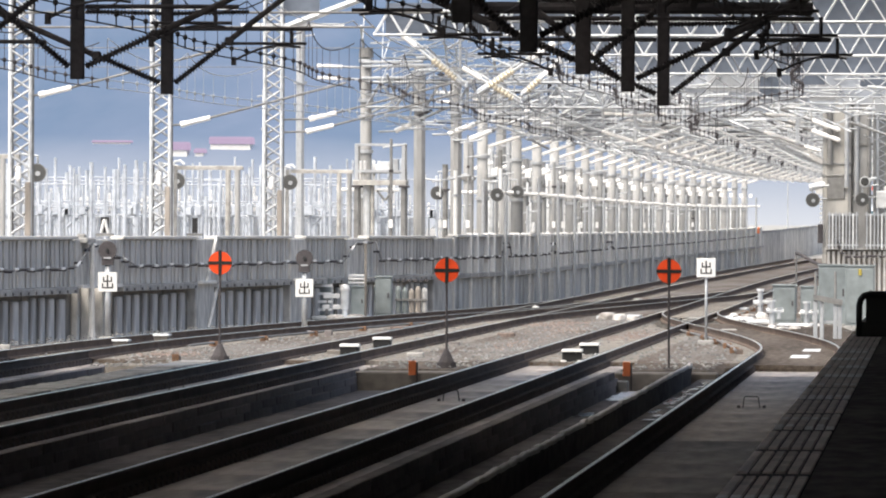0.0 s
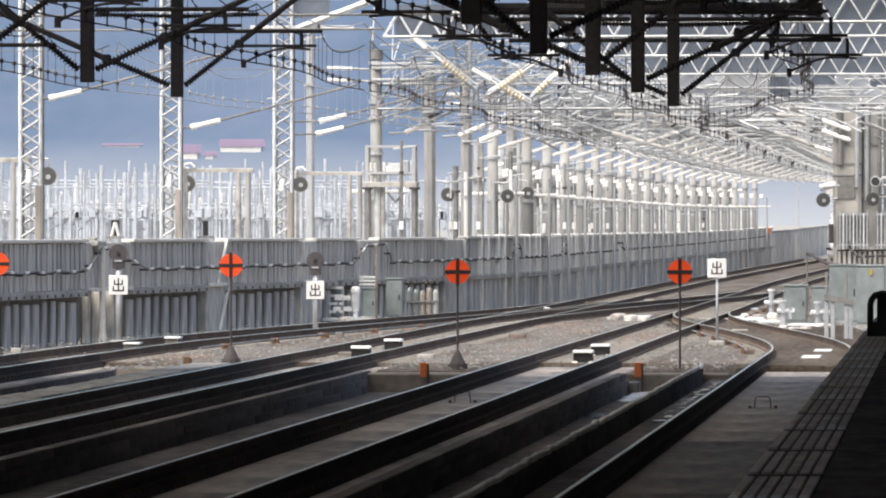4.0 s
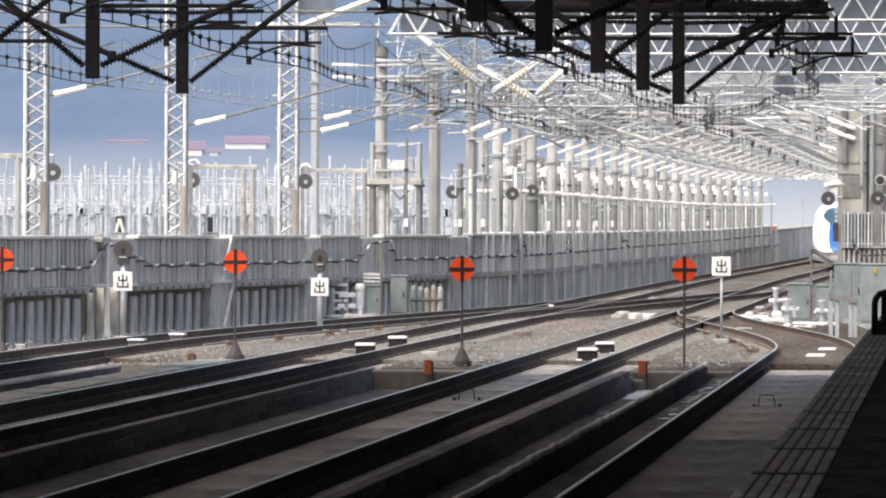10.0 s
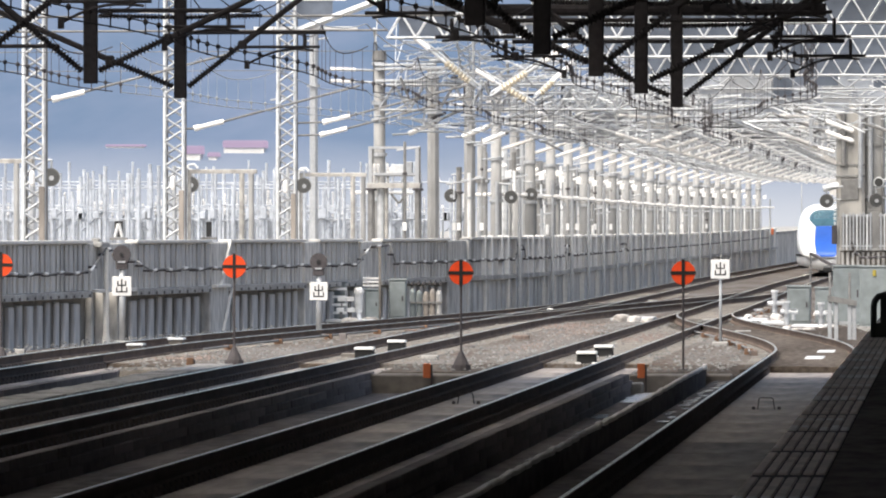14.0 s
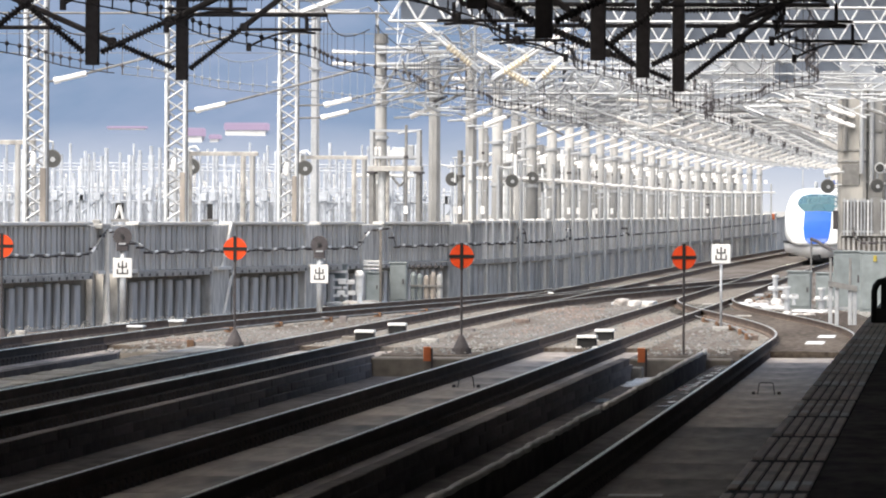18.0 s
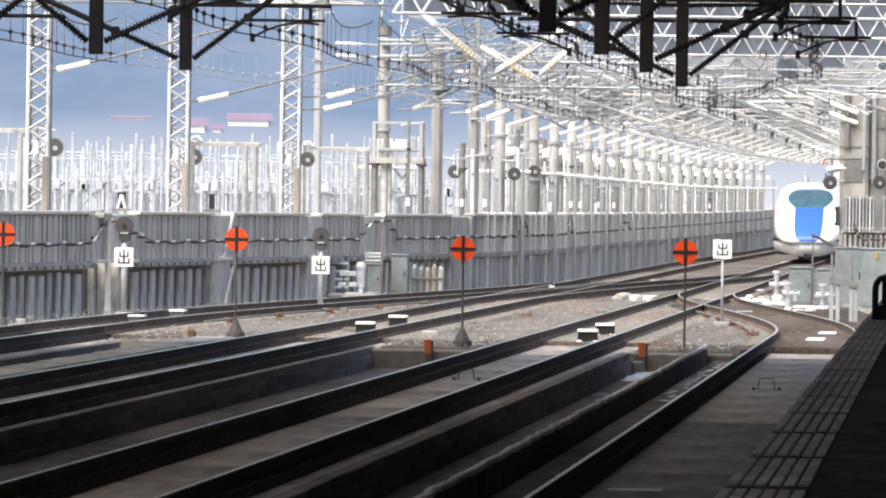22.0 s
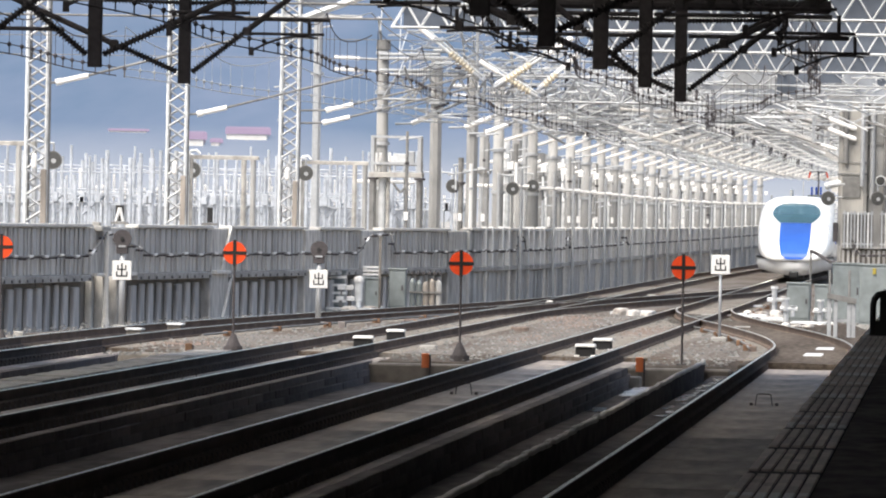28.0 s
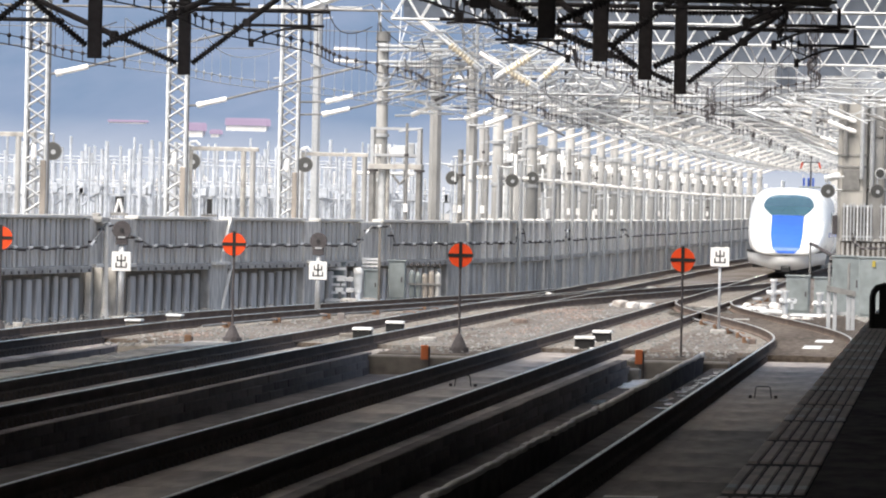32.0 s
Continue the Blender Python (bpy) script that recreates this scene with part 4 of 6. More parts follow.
# ---- equipment beside the line ----
def pipe_frame(x0, x1, y, z, legs, mat=PORTAL):
    t = thing("portal_frame", "weathered grey pipe portal behind the barrier", "frame", "pipe portals behind the barrier")
    part("cross_beam", Shape().box(x0 - 0.1, x1 + 0.1, -0.06, 0.06, z - 0.06, z + 0.05, 0.02), mat, t)
    part("cable_duct", Shape().pipe([(x0 - 0.05, -0.1, -0.9), (x0 - 0.05, -0.1, z + 0.05), (x0 + 0.02, -0.1, z + 0.16), (x0 + 0.16, -0.1, z + 0.18), (x0 + 0.26, -0.1, z + 0.08)], 0.035, 8), MUTED, t)
    for x in legs:
        part("leg", Shape().tube((x, 0, -0.9), (x, 0, z - 0.055), 0.07, 10), CREAM if x == legs[-1] else mat, t)
    t.matrix_basis = pose(0, y, 0)
    return t


def switch_cage(x, y):
    """A disconnector platform: a square cage on braced legs, with the switch gear inside."""
    t = thing("switch_platform", "grey steel disconnector platform with a square cage on legs", "platform")
    for dx in (0.0, 1.4):
        for dy in (0.0, 0.9):
            part("leg", Shape().box(dx - 0.07, dx + 0.07, dy - 0.07, dy + 0.07, -0.9, 3.56, 0.015), WORN, t)
            # rear posts and rails darker than the front ones, shade put into the colour
            part("cage_post", Shape().box(dx - 0.05, dx + 0.05, dy - 0.05, dy + 0.05, 3.72, 4.8), GALV if dy < 0.5 else WORN, t)
            part("leg_head", Shape().box(dx - 0.13, dx + 0.13, dy - 0.13, dy + 0.13, 3.5, 3.561, 0.01), BLACK, t)
    for dx, r, m in ((0.3, 0.11, MUTED), (0.47, 0.06, PORTAL)):
        part("riser_pipe", Shape().tube((dx, 0.2, -0.9), (dx, 0.2, 3.56), r, 10), m, t)
    part("deck", Shape().box(-0.1, 1.5, -0.1, 1.0, 3.57, 3.72, 0.02), PORTAL, t)
    for z in (3.95, 4.74):
        for dy in (0.0, 0.9):
            part("rail", Shape().box(-0.05, 1.45, dy - 0.03, dy + 0.03, z, z + 0.07), GALV if dy < 0.5 else WORN, t)
    for dx in (-0.03, 1.43):
        part("side_rail", Shape().box(dx - 0.02, dx + 0.02, 0.0, 0.9, 4.74, 4.8), PORTAL, t)
    for dx in (0.1, 0.22, 0.5):
        part("insulator", Shape().ribbed((dx, 0.4, 3.73), (dx, 0.4, 4.3), 0.07), CERAMIC, t, "white post insulator")
    part("switch_box", Shape().box(0.62, 0.98, 0.3, 0.6, 3.99, 4.28, 0.02), MUTED, t, "pale switch box")
    part("switch_box", Shape().box(1.02, 1.24, 0.3, 0.6, 3.99, 4.36, 0.02), GALV, t, "grey switch box")
    part("gear_tray", Shape().box(0.1, 1.3, 0.25, 0.65, 3.92, 3.97), WORN, t)
    part("bracing", Shape().bar((0.62, 0, 3.4), (0.85, 0, 3.12), 0.05).bar((0.85, 0, 3.12), (1.1, 0, 3.38), 0.05), WORN, t)
    t.matrix_basis = pose(x, y, 0)


def round_mirror(x, y, z, r=0.2, own_post=True):
    t = thing("loudspeaker", "round grey horn loudspeaker on a bracket", "loudspeaker", "round horn loudspeakers")
    part("horn", Shape().tube((0, 0, z), (0, 0.25, z), r, 20, r * 0.5), HORN, t)
    part("rim", Shape().tube((0, 0.01, z), (0, 0.05, z), r * 1.1, 20), WORN, t)
    part("driver", Shape().tube((0.02, -0.02, z - 0.02), (0.02, 0.3, z - 0.02), r * 0.3, 12), GALV, t)
    part("bracket", Shape().pipe([(0, 0.2, z), (0, 0.2, z + r + 0.2), (-0.45 if own_post else 0.5, 0.2, z + r + 0.25)], 0.035), GALV, t)
    if own_post:
        part("post", Shape().tube((-0.45, 0.2, -0.8), (-0.45, 0.2, z + r + 0.3), 0.06, 8), GALV, t)
    t.matrix_basis = pose(x, y, 0)


def substation_bay(x, y, w, h, seed):
    rnd = random.Random(seed)
    t = thing("substation_bay", "white steel substation bay with bars and post insulators", "substation", "bays of the substation beyond the barrier")
    n = 7
    for i in range(n):
        px = x + w * (i + 0.5) / n + rnd.uniform(-0.1, 0.1)
        top = h + rnd.uniform(-0.7, 0.6)
        part("post", Shape().tube((px, 0, -1.1), (px, 0, top), rnd.uniform(0.045, 0.085), 8), HAZE_BLUE, t)
        if i % 2:
            part("insulator", Shape().ribbed((px + 0.14, 0.3, 2.9), (px + 0.14, 0.3, 3.3 + rnd.random() * 0.7), 0.075, 0.09), CERAMIC, t)
            part("insulator_base", Shape().tube((px + 0.14, 0.3, -1.1), (px + 0.14, 0.3, 2.9), 0.03, 6), GALV, t)
    for z in (2.72, 3.05, 3.2, h - 0.3):
        part("bus_bar", Shape().tube((x, 0, z + rnd.uniform(-0.05, 0.05)), (x + w, 0, z), 0.03, 8), HAZE_BLUE, t)
    for i in range(3):
        u = x + w * rnd.random()
        part("brace", Shape().bar((u, 0.1, 2.3), (u + rnd.choice((-0.7, 0.8)), 0.1, 3.0), 0.045), HAZE_BLUE, t)
        part("switch_box", Shape().box(u - 0.1, u + 0.1, -0.2, 0.0, 2.75, 2.95 + 0.2 * rnd.random(), 0.02), HAZE_BLUE, t)
    t.matrix_basis = pose(0, y, 0)


def cable_pole(x, y, h, r, mat, plate):
    t = thing("cable_pole", "slim upright cable pole with fittings behind the barrier", "pole", "cable poles behind the barrier", at=pose(x, y, grade(y)))
    part("pole", Shape().tube((0, 0, -0.8), (0, 0, h), r, 8), mat, t)
    part("collar", Shape().tube((0, 0, h * 0.8), (0, 0, h * 0.8 + 0.08), r * 1.6, 8), BLACK if plate else GALV, t)
    part("arm", Shape().tube((-0.25, 0, h - 0.25), (0.45, 0, h - 0.15), 0.03, 6), GALV, t)
    if plate:
        part("plate", Shape().box(-0.06, 0.06, -r - 0.05, -r - 0.02, 2.3, 2.54, 0.01), WHITE, t, "white plate")


def wall_marker(x, y, kind):
    t = thing("distance_marker", "small black marker board on the barrier coping", "marker")
    z = 2.1
    part("foot", Shape().box(-0.2, 0.2, -0.1, 0.1, z - 0.03, z + 0.03), WORN, t)
    part("board", Shape().box(-0.07 if kind else -0.1, 0.07 if kind else 0.1, -0.02, 0.02, z + 0.04, z + 0.42, 0.01), INK, t)
    if not kind:
        part("chevron", Shape().bar((-0.085, -0.03, z + 0.04), (-0.005, -0.03, z + 0.36), 0.05).bar((0.085, -0.03, z + 0.04), (0.005, -0.03, z + 0.36), 0.05), WHITE, t)
    t.matrix_basis = pose(x, y, 0)


def cabinet(x, y, w, d, h, mat=CABINET, base=-0.25, label="grey steel lineside equipment cabinet", z=0):
    t = thing("equipment_cabinet", label, "cabinet", "lineside cabinets", at=pose(x, y, 0))
    part("plinth", Shape().box(-w / 2 - 0.04, w / 2 + 0.04, -0.04, d + 0.04, base - 0.15, base + 0.08), CONCRETE, t)
    b = part("body", Shape().box(-w / 2, w / 2, 0, d, base + 0.08, base + h, 0.02), mat, t)
    part("lid", Shape().box(-w / 2 - 0.03, w / 2 + 0.03, -0.03, d + 0.03, base + h, base + h + 0.04, 0.01), mat, t)
    part("door", Shape().box(-w / 2 + 0.03, w / 2 - 0.03, -0.02, -0.001, base + 0.15, base + h - 0.06, 0.008), mat, t)
    part("handle", Shape().box(w / 2 - 0.12, w / 2 - 0.08, -0.04, -0.02, base + h * 0.5, base + h * 0.62), BLACK, t)
    return t


def rail_box(x, y, w=0.36, z=-0.2):
    t = thing("point_detector", "white-topped dark box between the rails", "box", "white-topped boxes between the rails", at=pose(x, y, 0))
    part("base", Shape().box(-w / 2, w / 2, -0.2, 0.2, z - 0.02, z + 0.2, 0.02), INK, t)
    part("cover", Shape().box(-w / 2 - 0.01, w / 2 + 0.01, -0.24, 0.24, z + 0.2, z + 0.25, 0.02), WHITE, t, "white painted cover")
    if x > -9:
        for u in (-1, 1):
            part("foot", Shape().box(u * w * 0.42 - 0.05, u * w * 0.42 + 0.05, -0.26, -0.14, z - 0.04, z + 0.045, 0.01), WHITE, t, "white painted foot")
        part("foot_bar", Shape().box(-w * 0.3, w * 0.3, -0.25, -0.21, z - 0.03, z + 0.015, 0.006), WHITE, t, "white painted bar")


def ground_plate(x, y, w, d, z=-0.16):
    solid("ground_plate", Shape().box(-w / 2, w / 2, -d / 2, d / 2, z - 0.04, z + 0.03, 0.012), MUTED, "white painted flat plate on the ballast", "plate", "white plates on the ballast", at=pose(x, y, 0))


def hoop(x, y, z=-0.215):
    t = thing("track_hoop", "small black wire hoop standing on the track slab", "hoop", "hoops on the slabs", at=pose(x, y, 0))
    part("hoop", Shape().pipe([(-0.12, 0, z), (-0.1, 0, z + 0.15), (-0.08, 0, z + 0.165), (0.08, 0, z + 0.165), (0.1, 0, z + 0.15), (0.12, 0, z)], 0.008), BLACK, t)
    for u in (-0.2, 0.16):
        part("stud", Shape().box(u, u + 0.045, -0.05, 0.05, z, z + 0.04, 0.008), BLACK, t)


def trough(name, x, y0, y1, w, zt, mat, label, rough):
    """A cable trough with separate concrete covers."""
    rnd = random.Random(int(-x * 10))
    t = thing(name, label, "trough", kind="structure")
    # body darker than its covers: grime, with the side's shade put into the colour
    part("trough_body", Shape().box(x - w / 2 + 0.02, x + w / 2 - 0.02, y0, y1, -0.56, zt - 0.05), FLOOR, t)
    block = Shape().box(-w / 2, w / 2, 0.012, 0.988, -0.05, 0.0, 0.015).data("cover", mat)
    for i in range(int(y1 - y0)):
        part("cover", block, mat, t, at=pose(x + rnd.uniform(-1, 1) * rough, y0 + i, zt + rnd.uniform(-1, 1) * rough, 0, 0, rnd.uniform(-1, 1) * rough * 40))
    return t


def block_kerb(x, y0, y1):
    """Three courses of concrete blocks that hold the side of a slab track."""
    rnd = random.Random(int(-x * 7))
    t = thing("block_kerb", "grimy three-course concrete block kerb along the slab track", "kerb", "block kerbs", "structure")
    block = Shape().box(-0.08, 0.08, 0.01, 2.49, 0.0, 0.12, 0.012).data("block", GRIMY)
    y = y0
    while y < y1 - 2.5:
        for k in (0, 1, 2):
            part("block", block, None, t, at=pose(x + rnd.uniform(-0.01, 0.01) - 0.012 * k, y + 1.1 * (k % 2), -0.545 + 0.125 * k))
        y += 2.5
    return t


def fill_patch(x0, x1, y0, y1):
    """Dirty ballast that fills the lower bed between two slab tracks."""
    us, ys, b = [i / 8 for i in range(9)], [y0] + [y0 + 0.05 + (y1 - y0) * i / 8 for i in range(9)], Shape()
    for j, y in enumerate(ys):
        for u in us:
            b.v.append((x0 + (x1 - x0) * u, y, -0.2 + 0.035 * noise.noise((u * 5 + x0, y * 0.7, 1)) - (0.12 if u in (0.0, 1.0) else 0.0) - (0.3 if j == 0 else 0.0)))
    n = len(us)
    b.f += [(j * n + i, j * n + i + 1, j * n + n + i + 1, j * n + n + i) for j in range(len(ys) - 1) for i in range(n - 1)]
    solid("ballast_fill", b, DIRT, "dirty brown ballast between the ends of the slab tracks", "ballast", kind="structure", smooth=True)


def end_block(x, y, w, y1, bx):
    """The block that ends the lower bed, with an orange board."""
    t = thing("bed_end_block", "dirty concrete end block with a small orange-brown board", "block", "end blocks between the slab tracks", at=pose(x, y, 0))
    part("block", Shape().box(-w / 2, w / 2, 0, y1 - y, -0.56, -0.21, 0.03), DIRTY_SHADED, t)
    part("board", Shape().box(bx - x - 0.07, bx - x + 0.06, -0.1, -0.05, -0.27, -0.02, 0.01), ORANGE if x > -10 else RUSTY, t, "orange board" if x > -10 else "rusty board")
    part("board_post", Shape().box(bx - x + 0.061, bx - x + 0.09, -0.08, -0.04, -0.56, -0.05), BLACK, t)


def puddle(x, y, w, d, z=-0.53):
    n, s = 22, Shape()
    s.v = [(w / 2 * math.cos(6.283 * i / n) * (1 + 0.6 * noise.noise((i * 0.9, x, y))), d / 2 * math.sin(6.283 * i / n) * (1 + 0.5 * noise.noise((i * 1.1, y, x))), 0) for i in range(n)]
    s.v += [(p[0] * 1.03, p[1] * 1.03, -0.02) for p in s.v]
    s.f = [tuple(range(n))] + [(i, i + n, (i + 1) % n + n, (i + 1) % n) for i in range(n)]
    solid("puddle", s, WATER, "shallow puddle that mirrors the daylight", "puddle", "puddles beside the slabs", at=pose(x, y, z))


def wet_floor(x0, x1, y0, y1):
    """Wet concrete at the end of the lower bed, in worn patches, its glint put into a pale colour."""
    rnd, t = random.Random(8), thing("wet_floor", "wet concrete floor at the end of the track bed, pale for its glint", "floor", kind="structure")
    y = y0
    while y < y1:
        d = rnd.uniform(0.5, 1.1)
        a, b = x0 + rnd.uniform(0.0, 0.1), x1 - rnd.uniform(0.0, 0.12)
        part("slab", Shape().box(a, b, y, min(y1, y + d - 0.06), -0.545, -0.53 + rnd.uniform(0.0, 0.008), 0.006), WET_GLINT, t)
        y += d


def mast_rod(y, x0, z0, x1, z1):
    """A white rod insulator on the free end of a tube that leans up to the next mast."""
    t = thing("feeder_bracket", "slanted steel tube with a white rod insulator on its end", "bracket", "slanted brackets on the masts", at=pose(0, y, 0))
    u = (z1 - z0) / (x1 - x0)
    part("insulator", Shape().tube((x0, 0, z0), (x1, 0, z1), 0.08, 10), CERAMIC, t, "white rod insulator")
    part("tube", Shape().tube((x1 - 0.04, 0, z1), (x1 + 2.1, 0, z1 + 2.1 * u), 0.045, 8), GALV, t)
    part("tube_root", Shape().tube((x0 - 0.5, 0, z0 - 0.02), (x0, 0, z0), 0.035, 8), GALV, t)
    part("clamp", Shape().tube((x1 - 0.02, 0, z1), (x1 + 0.1, 0, z1 + 0.1 * u), 0.075, 8), WORN, t)


def fence(x0, x1, y, z0, z1, n):
    t = thing("bar_fence", "white upright-bar fence on the retaining wall", "fence", at=pose(0, y, 0))
    for z in (z0 + 0.12, z1 - 0.08):
        part("rail", Shape().box(x0, x1, -0.03, 0.03, z - 0.03, z + 0.03), GALV, t)
    # sheet added behind the bars, its grey stands for the dark gaps
    part("backing", Shape().box(x0, x1, 0.12, 0.16, z0 + 0.03, z1 - 0.1), WORN, t, "dull grey sheet added behind the bars to darken the gaps")
    for i in range(n):
        x = x0 + (x1 - x0) * (i + 0.5) / n
        part("bar", Shape().box(x - 0.022, x + 0.022, -0.07, -0.031, z0, z1 - 0.05 * (i % 3 == 1), 0.01), (GALV, MUTED, GALV)[i % 3], t)


def column():
    t = thing("concrete_column", "grey-brown concrete catenary column with pipes and steel bands", "column")
    part("shaft", Shape().box(-0.44, 0.44, -0.42, 0.42, -0.8, 9.0, 0.1), SHAFT, t)
    for z in (3.95, 4.3, 6.6):
        part("band", Shape().box(-0.47, 0.47, -0.45, 0.45, z, z + 0.12, 0.1), WORN, t)
    part("front_pipe", Shape().tube((-0.22, -0.52, 4.3), (-0.22, -0.52, 8.8), 0.09, 10), WORN, t)
    for x0, z0, x1, z1 in ((-0.3, 6.5, -5.6, 8.3), (-0.3, 5.9, -6.2, 7.9), (0.4, 5.6, 3.4, 4.6)):
        part("stay", Shape().tube((x0, -0.6, z0), (x1, -0.6, z1), 0.04, 8), WORN, t)
    part("front_pipe", Shape().tube((0.3, -0.52, 3.6), (0.3, -0.52, 8.8), 0.07, 10), GALV, t)
    part("panel", Shape().box(-0.3, 0.25, -0.46, -0.421, 3.25, 3.9, 0.02), WORN, t)
    for i in range(9):
        part("chain_link", Shape().box(-0.52, -0.46, -0.5, -0.46, 2.48 + i * 0.14, 2.57 + i * 0.14, 0.01), WHITE, t)
    part("chain_weight", Shape().box(-0.58, -0.42, -0.56, -0.43, 1.88, 2.47, 0.03), BLACK, t, "black counterweight")
    part("speaker_board", Shape().box(-0.66, -0.42, 0.15, 0.2, 3.4, 3.9, 0.02), WHITE, t, "white board behind the loudspeaker")
    part("second_shaft", Shape().box(0.43, 1.06, -0.2, 0.4, -0.8, 9.0, 0.08), CREAM, t, "paler concrete shaft")
    for z in (3.3, 4.9, 6.3):
        part("shaft_band", Shape().box(0.42, 1.1, -0.25, 0.45, z, z + 0.08), WORN, t)
    part("shaft_pipe", Shape().tube((0.6, -0.3, 3.2), (0.6, -0.3, 8.8), 0.08, 10), GALV, t)
    part("shaft_pipe", Shape().tube((0.98, -0.3, 1.6), (0.98, -0.3, 8.8), 0.05, 8), WORN, t)
    part("stay_insulator", Shape().tube((-0.5, -0.55, 4.72), (-1.0, -0.55, 4.86), 0.06, 10), CERAMIC, t)
    part("stay", Shape().tube((-1.0, -0.55, 4.86), (-5.2, -0.55, 6.2), 0.035, 8), WORN, t)
    part("chain_bracket", Shape().bar((-0.3, -0.48, 3.25), (-0.48, -0.48, 3.25), 0.04), GALV, t)
    part("arm", Shape().tube((-0.3, -0.3, 3.72), (-0.85, -0.3, 3.58), 0.11, 10), MUTED, t)
    for z in (5.4, 5.08):
        part("stay_insulator", Shape().tube((-0.02, -0.55, z), (-0.78, -0.55, z + 0.27), 0.075, 10), CERAMIC, t, "white rod insulator")
        part("stay_ball", Shape().rings([(0.1, -0.55, z - 0.04), (0.04, -0.55, z - 0.02), (-0.04, -0.55, z + 0.01), (-0.1, -0.55, z + 0.03)], [0.04, 0.075, 0.075, 0.04], 10), CERAMIC, t)
        part("stay", Shape().tube((-0.76, -0.55, z + 0.26), (-4.9, -0.55, z + 1.72), 0.045, 8), WORN, t)
    t.matrix_basis = pose(-3.07, 262, 0)


def horn_box(x, y):
    t = thing("floodlight", "small white floodlight on a bracket beside the loudspeaker", "lamp", at=pose(x, y, 0))
    part("housing", Shape().tube((0, -0.05, 3.78), (0, 0.3, 3.84), 0.17, 14, 0.12), MUTED, t)
    part("glass", Shape().tube((0, -0.07, 3.777), (0, -0.051, 3.78), 0.13, 14), HORN, t)
    part("bracket", Shape().tube((0.1, 0.2, 3.82), (0.32, 0.8, 3.9), 0.05, 8), MUTED, t)
    part("junction_box", Shape().box(0.35, 0.75, 0.1, 0.3, 2.98, 3.5, 0.03), MUTED, t)
    part("box_bracket", Shape().bar((0.05, 0.25, 3.3), (0.4, 0.25, 3.3), 0.05), GALV, t)


def right_barrier():
    """A dark ribbed wall with a bar fence on it, near the column."""
    t = thing("ribbed_wall", "dark ribbed concrete wall below the bar fence", "wall", kind="structure")
    part("core", Shape().box(-3.25, 4, 250.2, 250.6, -0.5, 1.7, 0.03), DIRTY_SHADED, t)
    rib = Shape().box(-0.04, 0.04, -0.08, 0.0, -0.45, 1.66, 0.01).data("rib", WALL_LOW)
    for i in range(14):
        part("rib", rib, None, t, at=pose(-3.17 + i * 0.15, 250.2, 0))
    part("cap", Shape().box(-3.3, 4, 250.1, 250.7, 1.7, 1.77, 0.015), CONCRETE, t)


def clamped_hose(pts, r=0.035):
    t = thing("clamped_hose", "dark hose with white clamps along the wall", "hose", "hoses on the wall")
    part("hose", Shape().pipe(pts, r, 8), BLACK, t)
    for p, q in zip(pts, pts[1:]):
        m = (Vector(p) + Vector(q)) / 2
        part("clamp", Shape().box(m.x - 0.035, m.x + 0.035, m.y - 0.05, m.y + 0.02, m.z - 0.035, m.z + 0.05, 0.008), WORN, t)


def trestle(x, y):
    t = thing("steel_trestle", "small grey steel trestle with a dark top beam", "trestle", at=pose(x, y, 0))
    part("top_beam", Shape().add([(-0.05, -0.1, 0.72), (0.6, -0.1, 0.6), (0.6, 0.15, 0.6), (-0.05, 0.15, 0.72), (-0.05, -0.1, 0.84), (0.6, -0.1, 0.72), (0.6, 0.15, 0.72), (-0.05, 0.15, 0.84)],
                                 [(3, 2, 1, 0), (4, 5, 6, 7), (0, 1, 5, 4), (1, 2, 6, 5), (2, 3, 7, 6), (3, 0, 4, 7)]), WORN, t)
    for u, h in ((0.0, 0.75), (0.14, 0.72), (0.44, 0.66), (0.54, 0.64)):
        part("leg", Shape().box(u - 0.045, u + 0.045, -0.05, 0.05, -0.3, h, 0.01), GALV, t)
    part("cross_tie", Shape().box(-0.03, 0.57, 0.051, 0.08, 0.2, 0.26), GALV, t)


def pipe_bundle(x, y):
    t = thing("pipe_bundle", "bundle of upright beige and grey pipes by the barrier", "pipes", at=pose(x, y, 0))
    for i in range(5):
        u, h = i * 0.185, 0.66 - 0.04 * (i % 3)
        part("pipe", Shape().rings([(u, 0, -0.3), (u, 0, h - 0.1), (u, 0, h - 0.03), (u, 0, h)], [0.085, 0.085, 0.06, 0.02], 10), (CABINET, CABINET, TAN, TAN, CREAM)[i], t, smooth=False)
    part("strap", Shape().box(-0.1, 0.84, -0.12, -0.09, 0.25, 0.3), WORN, t)
    for i in range(6):
        part("hook", Shape().box(i * 0.16 - 0.05, i * 0.16 + 0.03, -0.02, 0.1, 0.78, 0.85, 0.01), BLACK, t)


def slat_box(x, y):
    t = thing("louvre_box", "white slatted box above the cabinets", "box", at=pose(x, y, 0))
    part("stand", Shape().box(0.2, 0.28, 0, 0.08, -0.3, 0.72), GALV, t)
    for i in range(3):
        part("slat", Shape().box(0, 0.48, -0.04, 0.1, 0.74 + i * 0.1, 0.79 + i * 0.1, 0.01), WHITE, t)


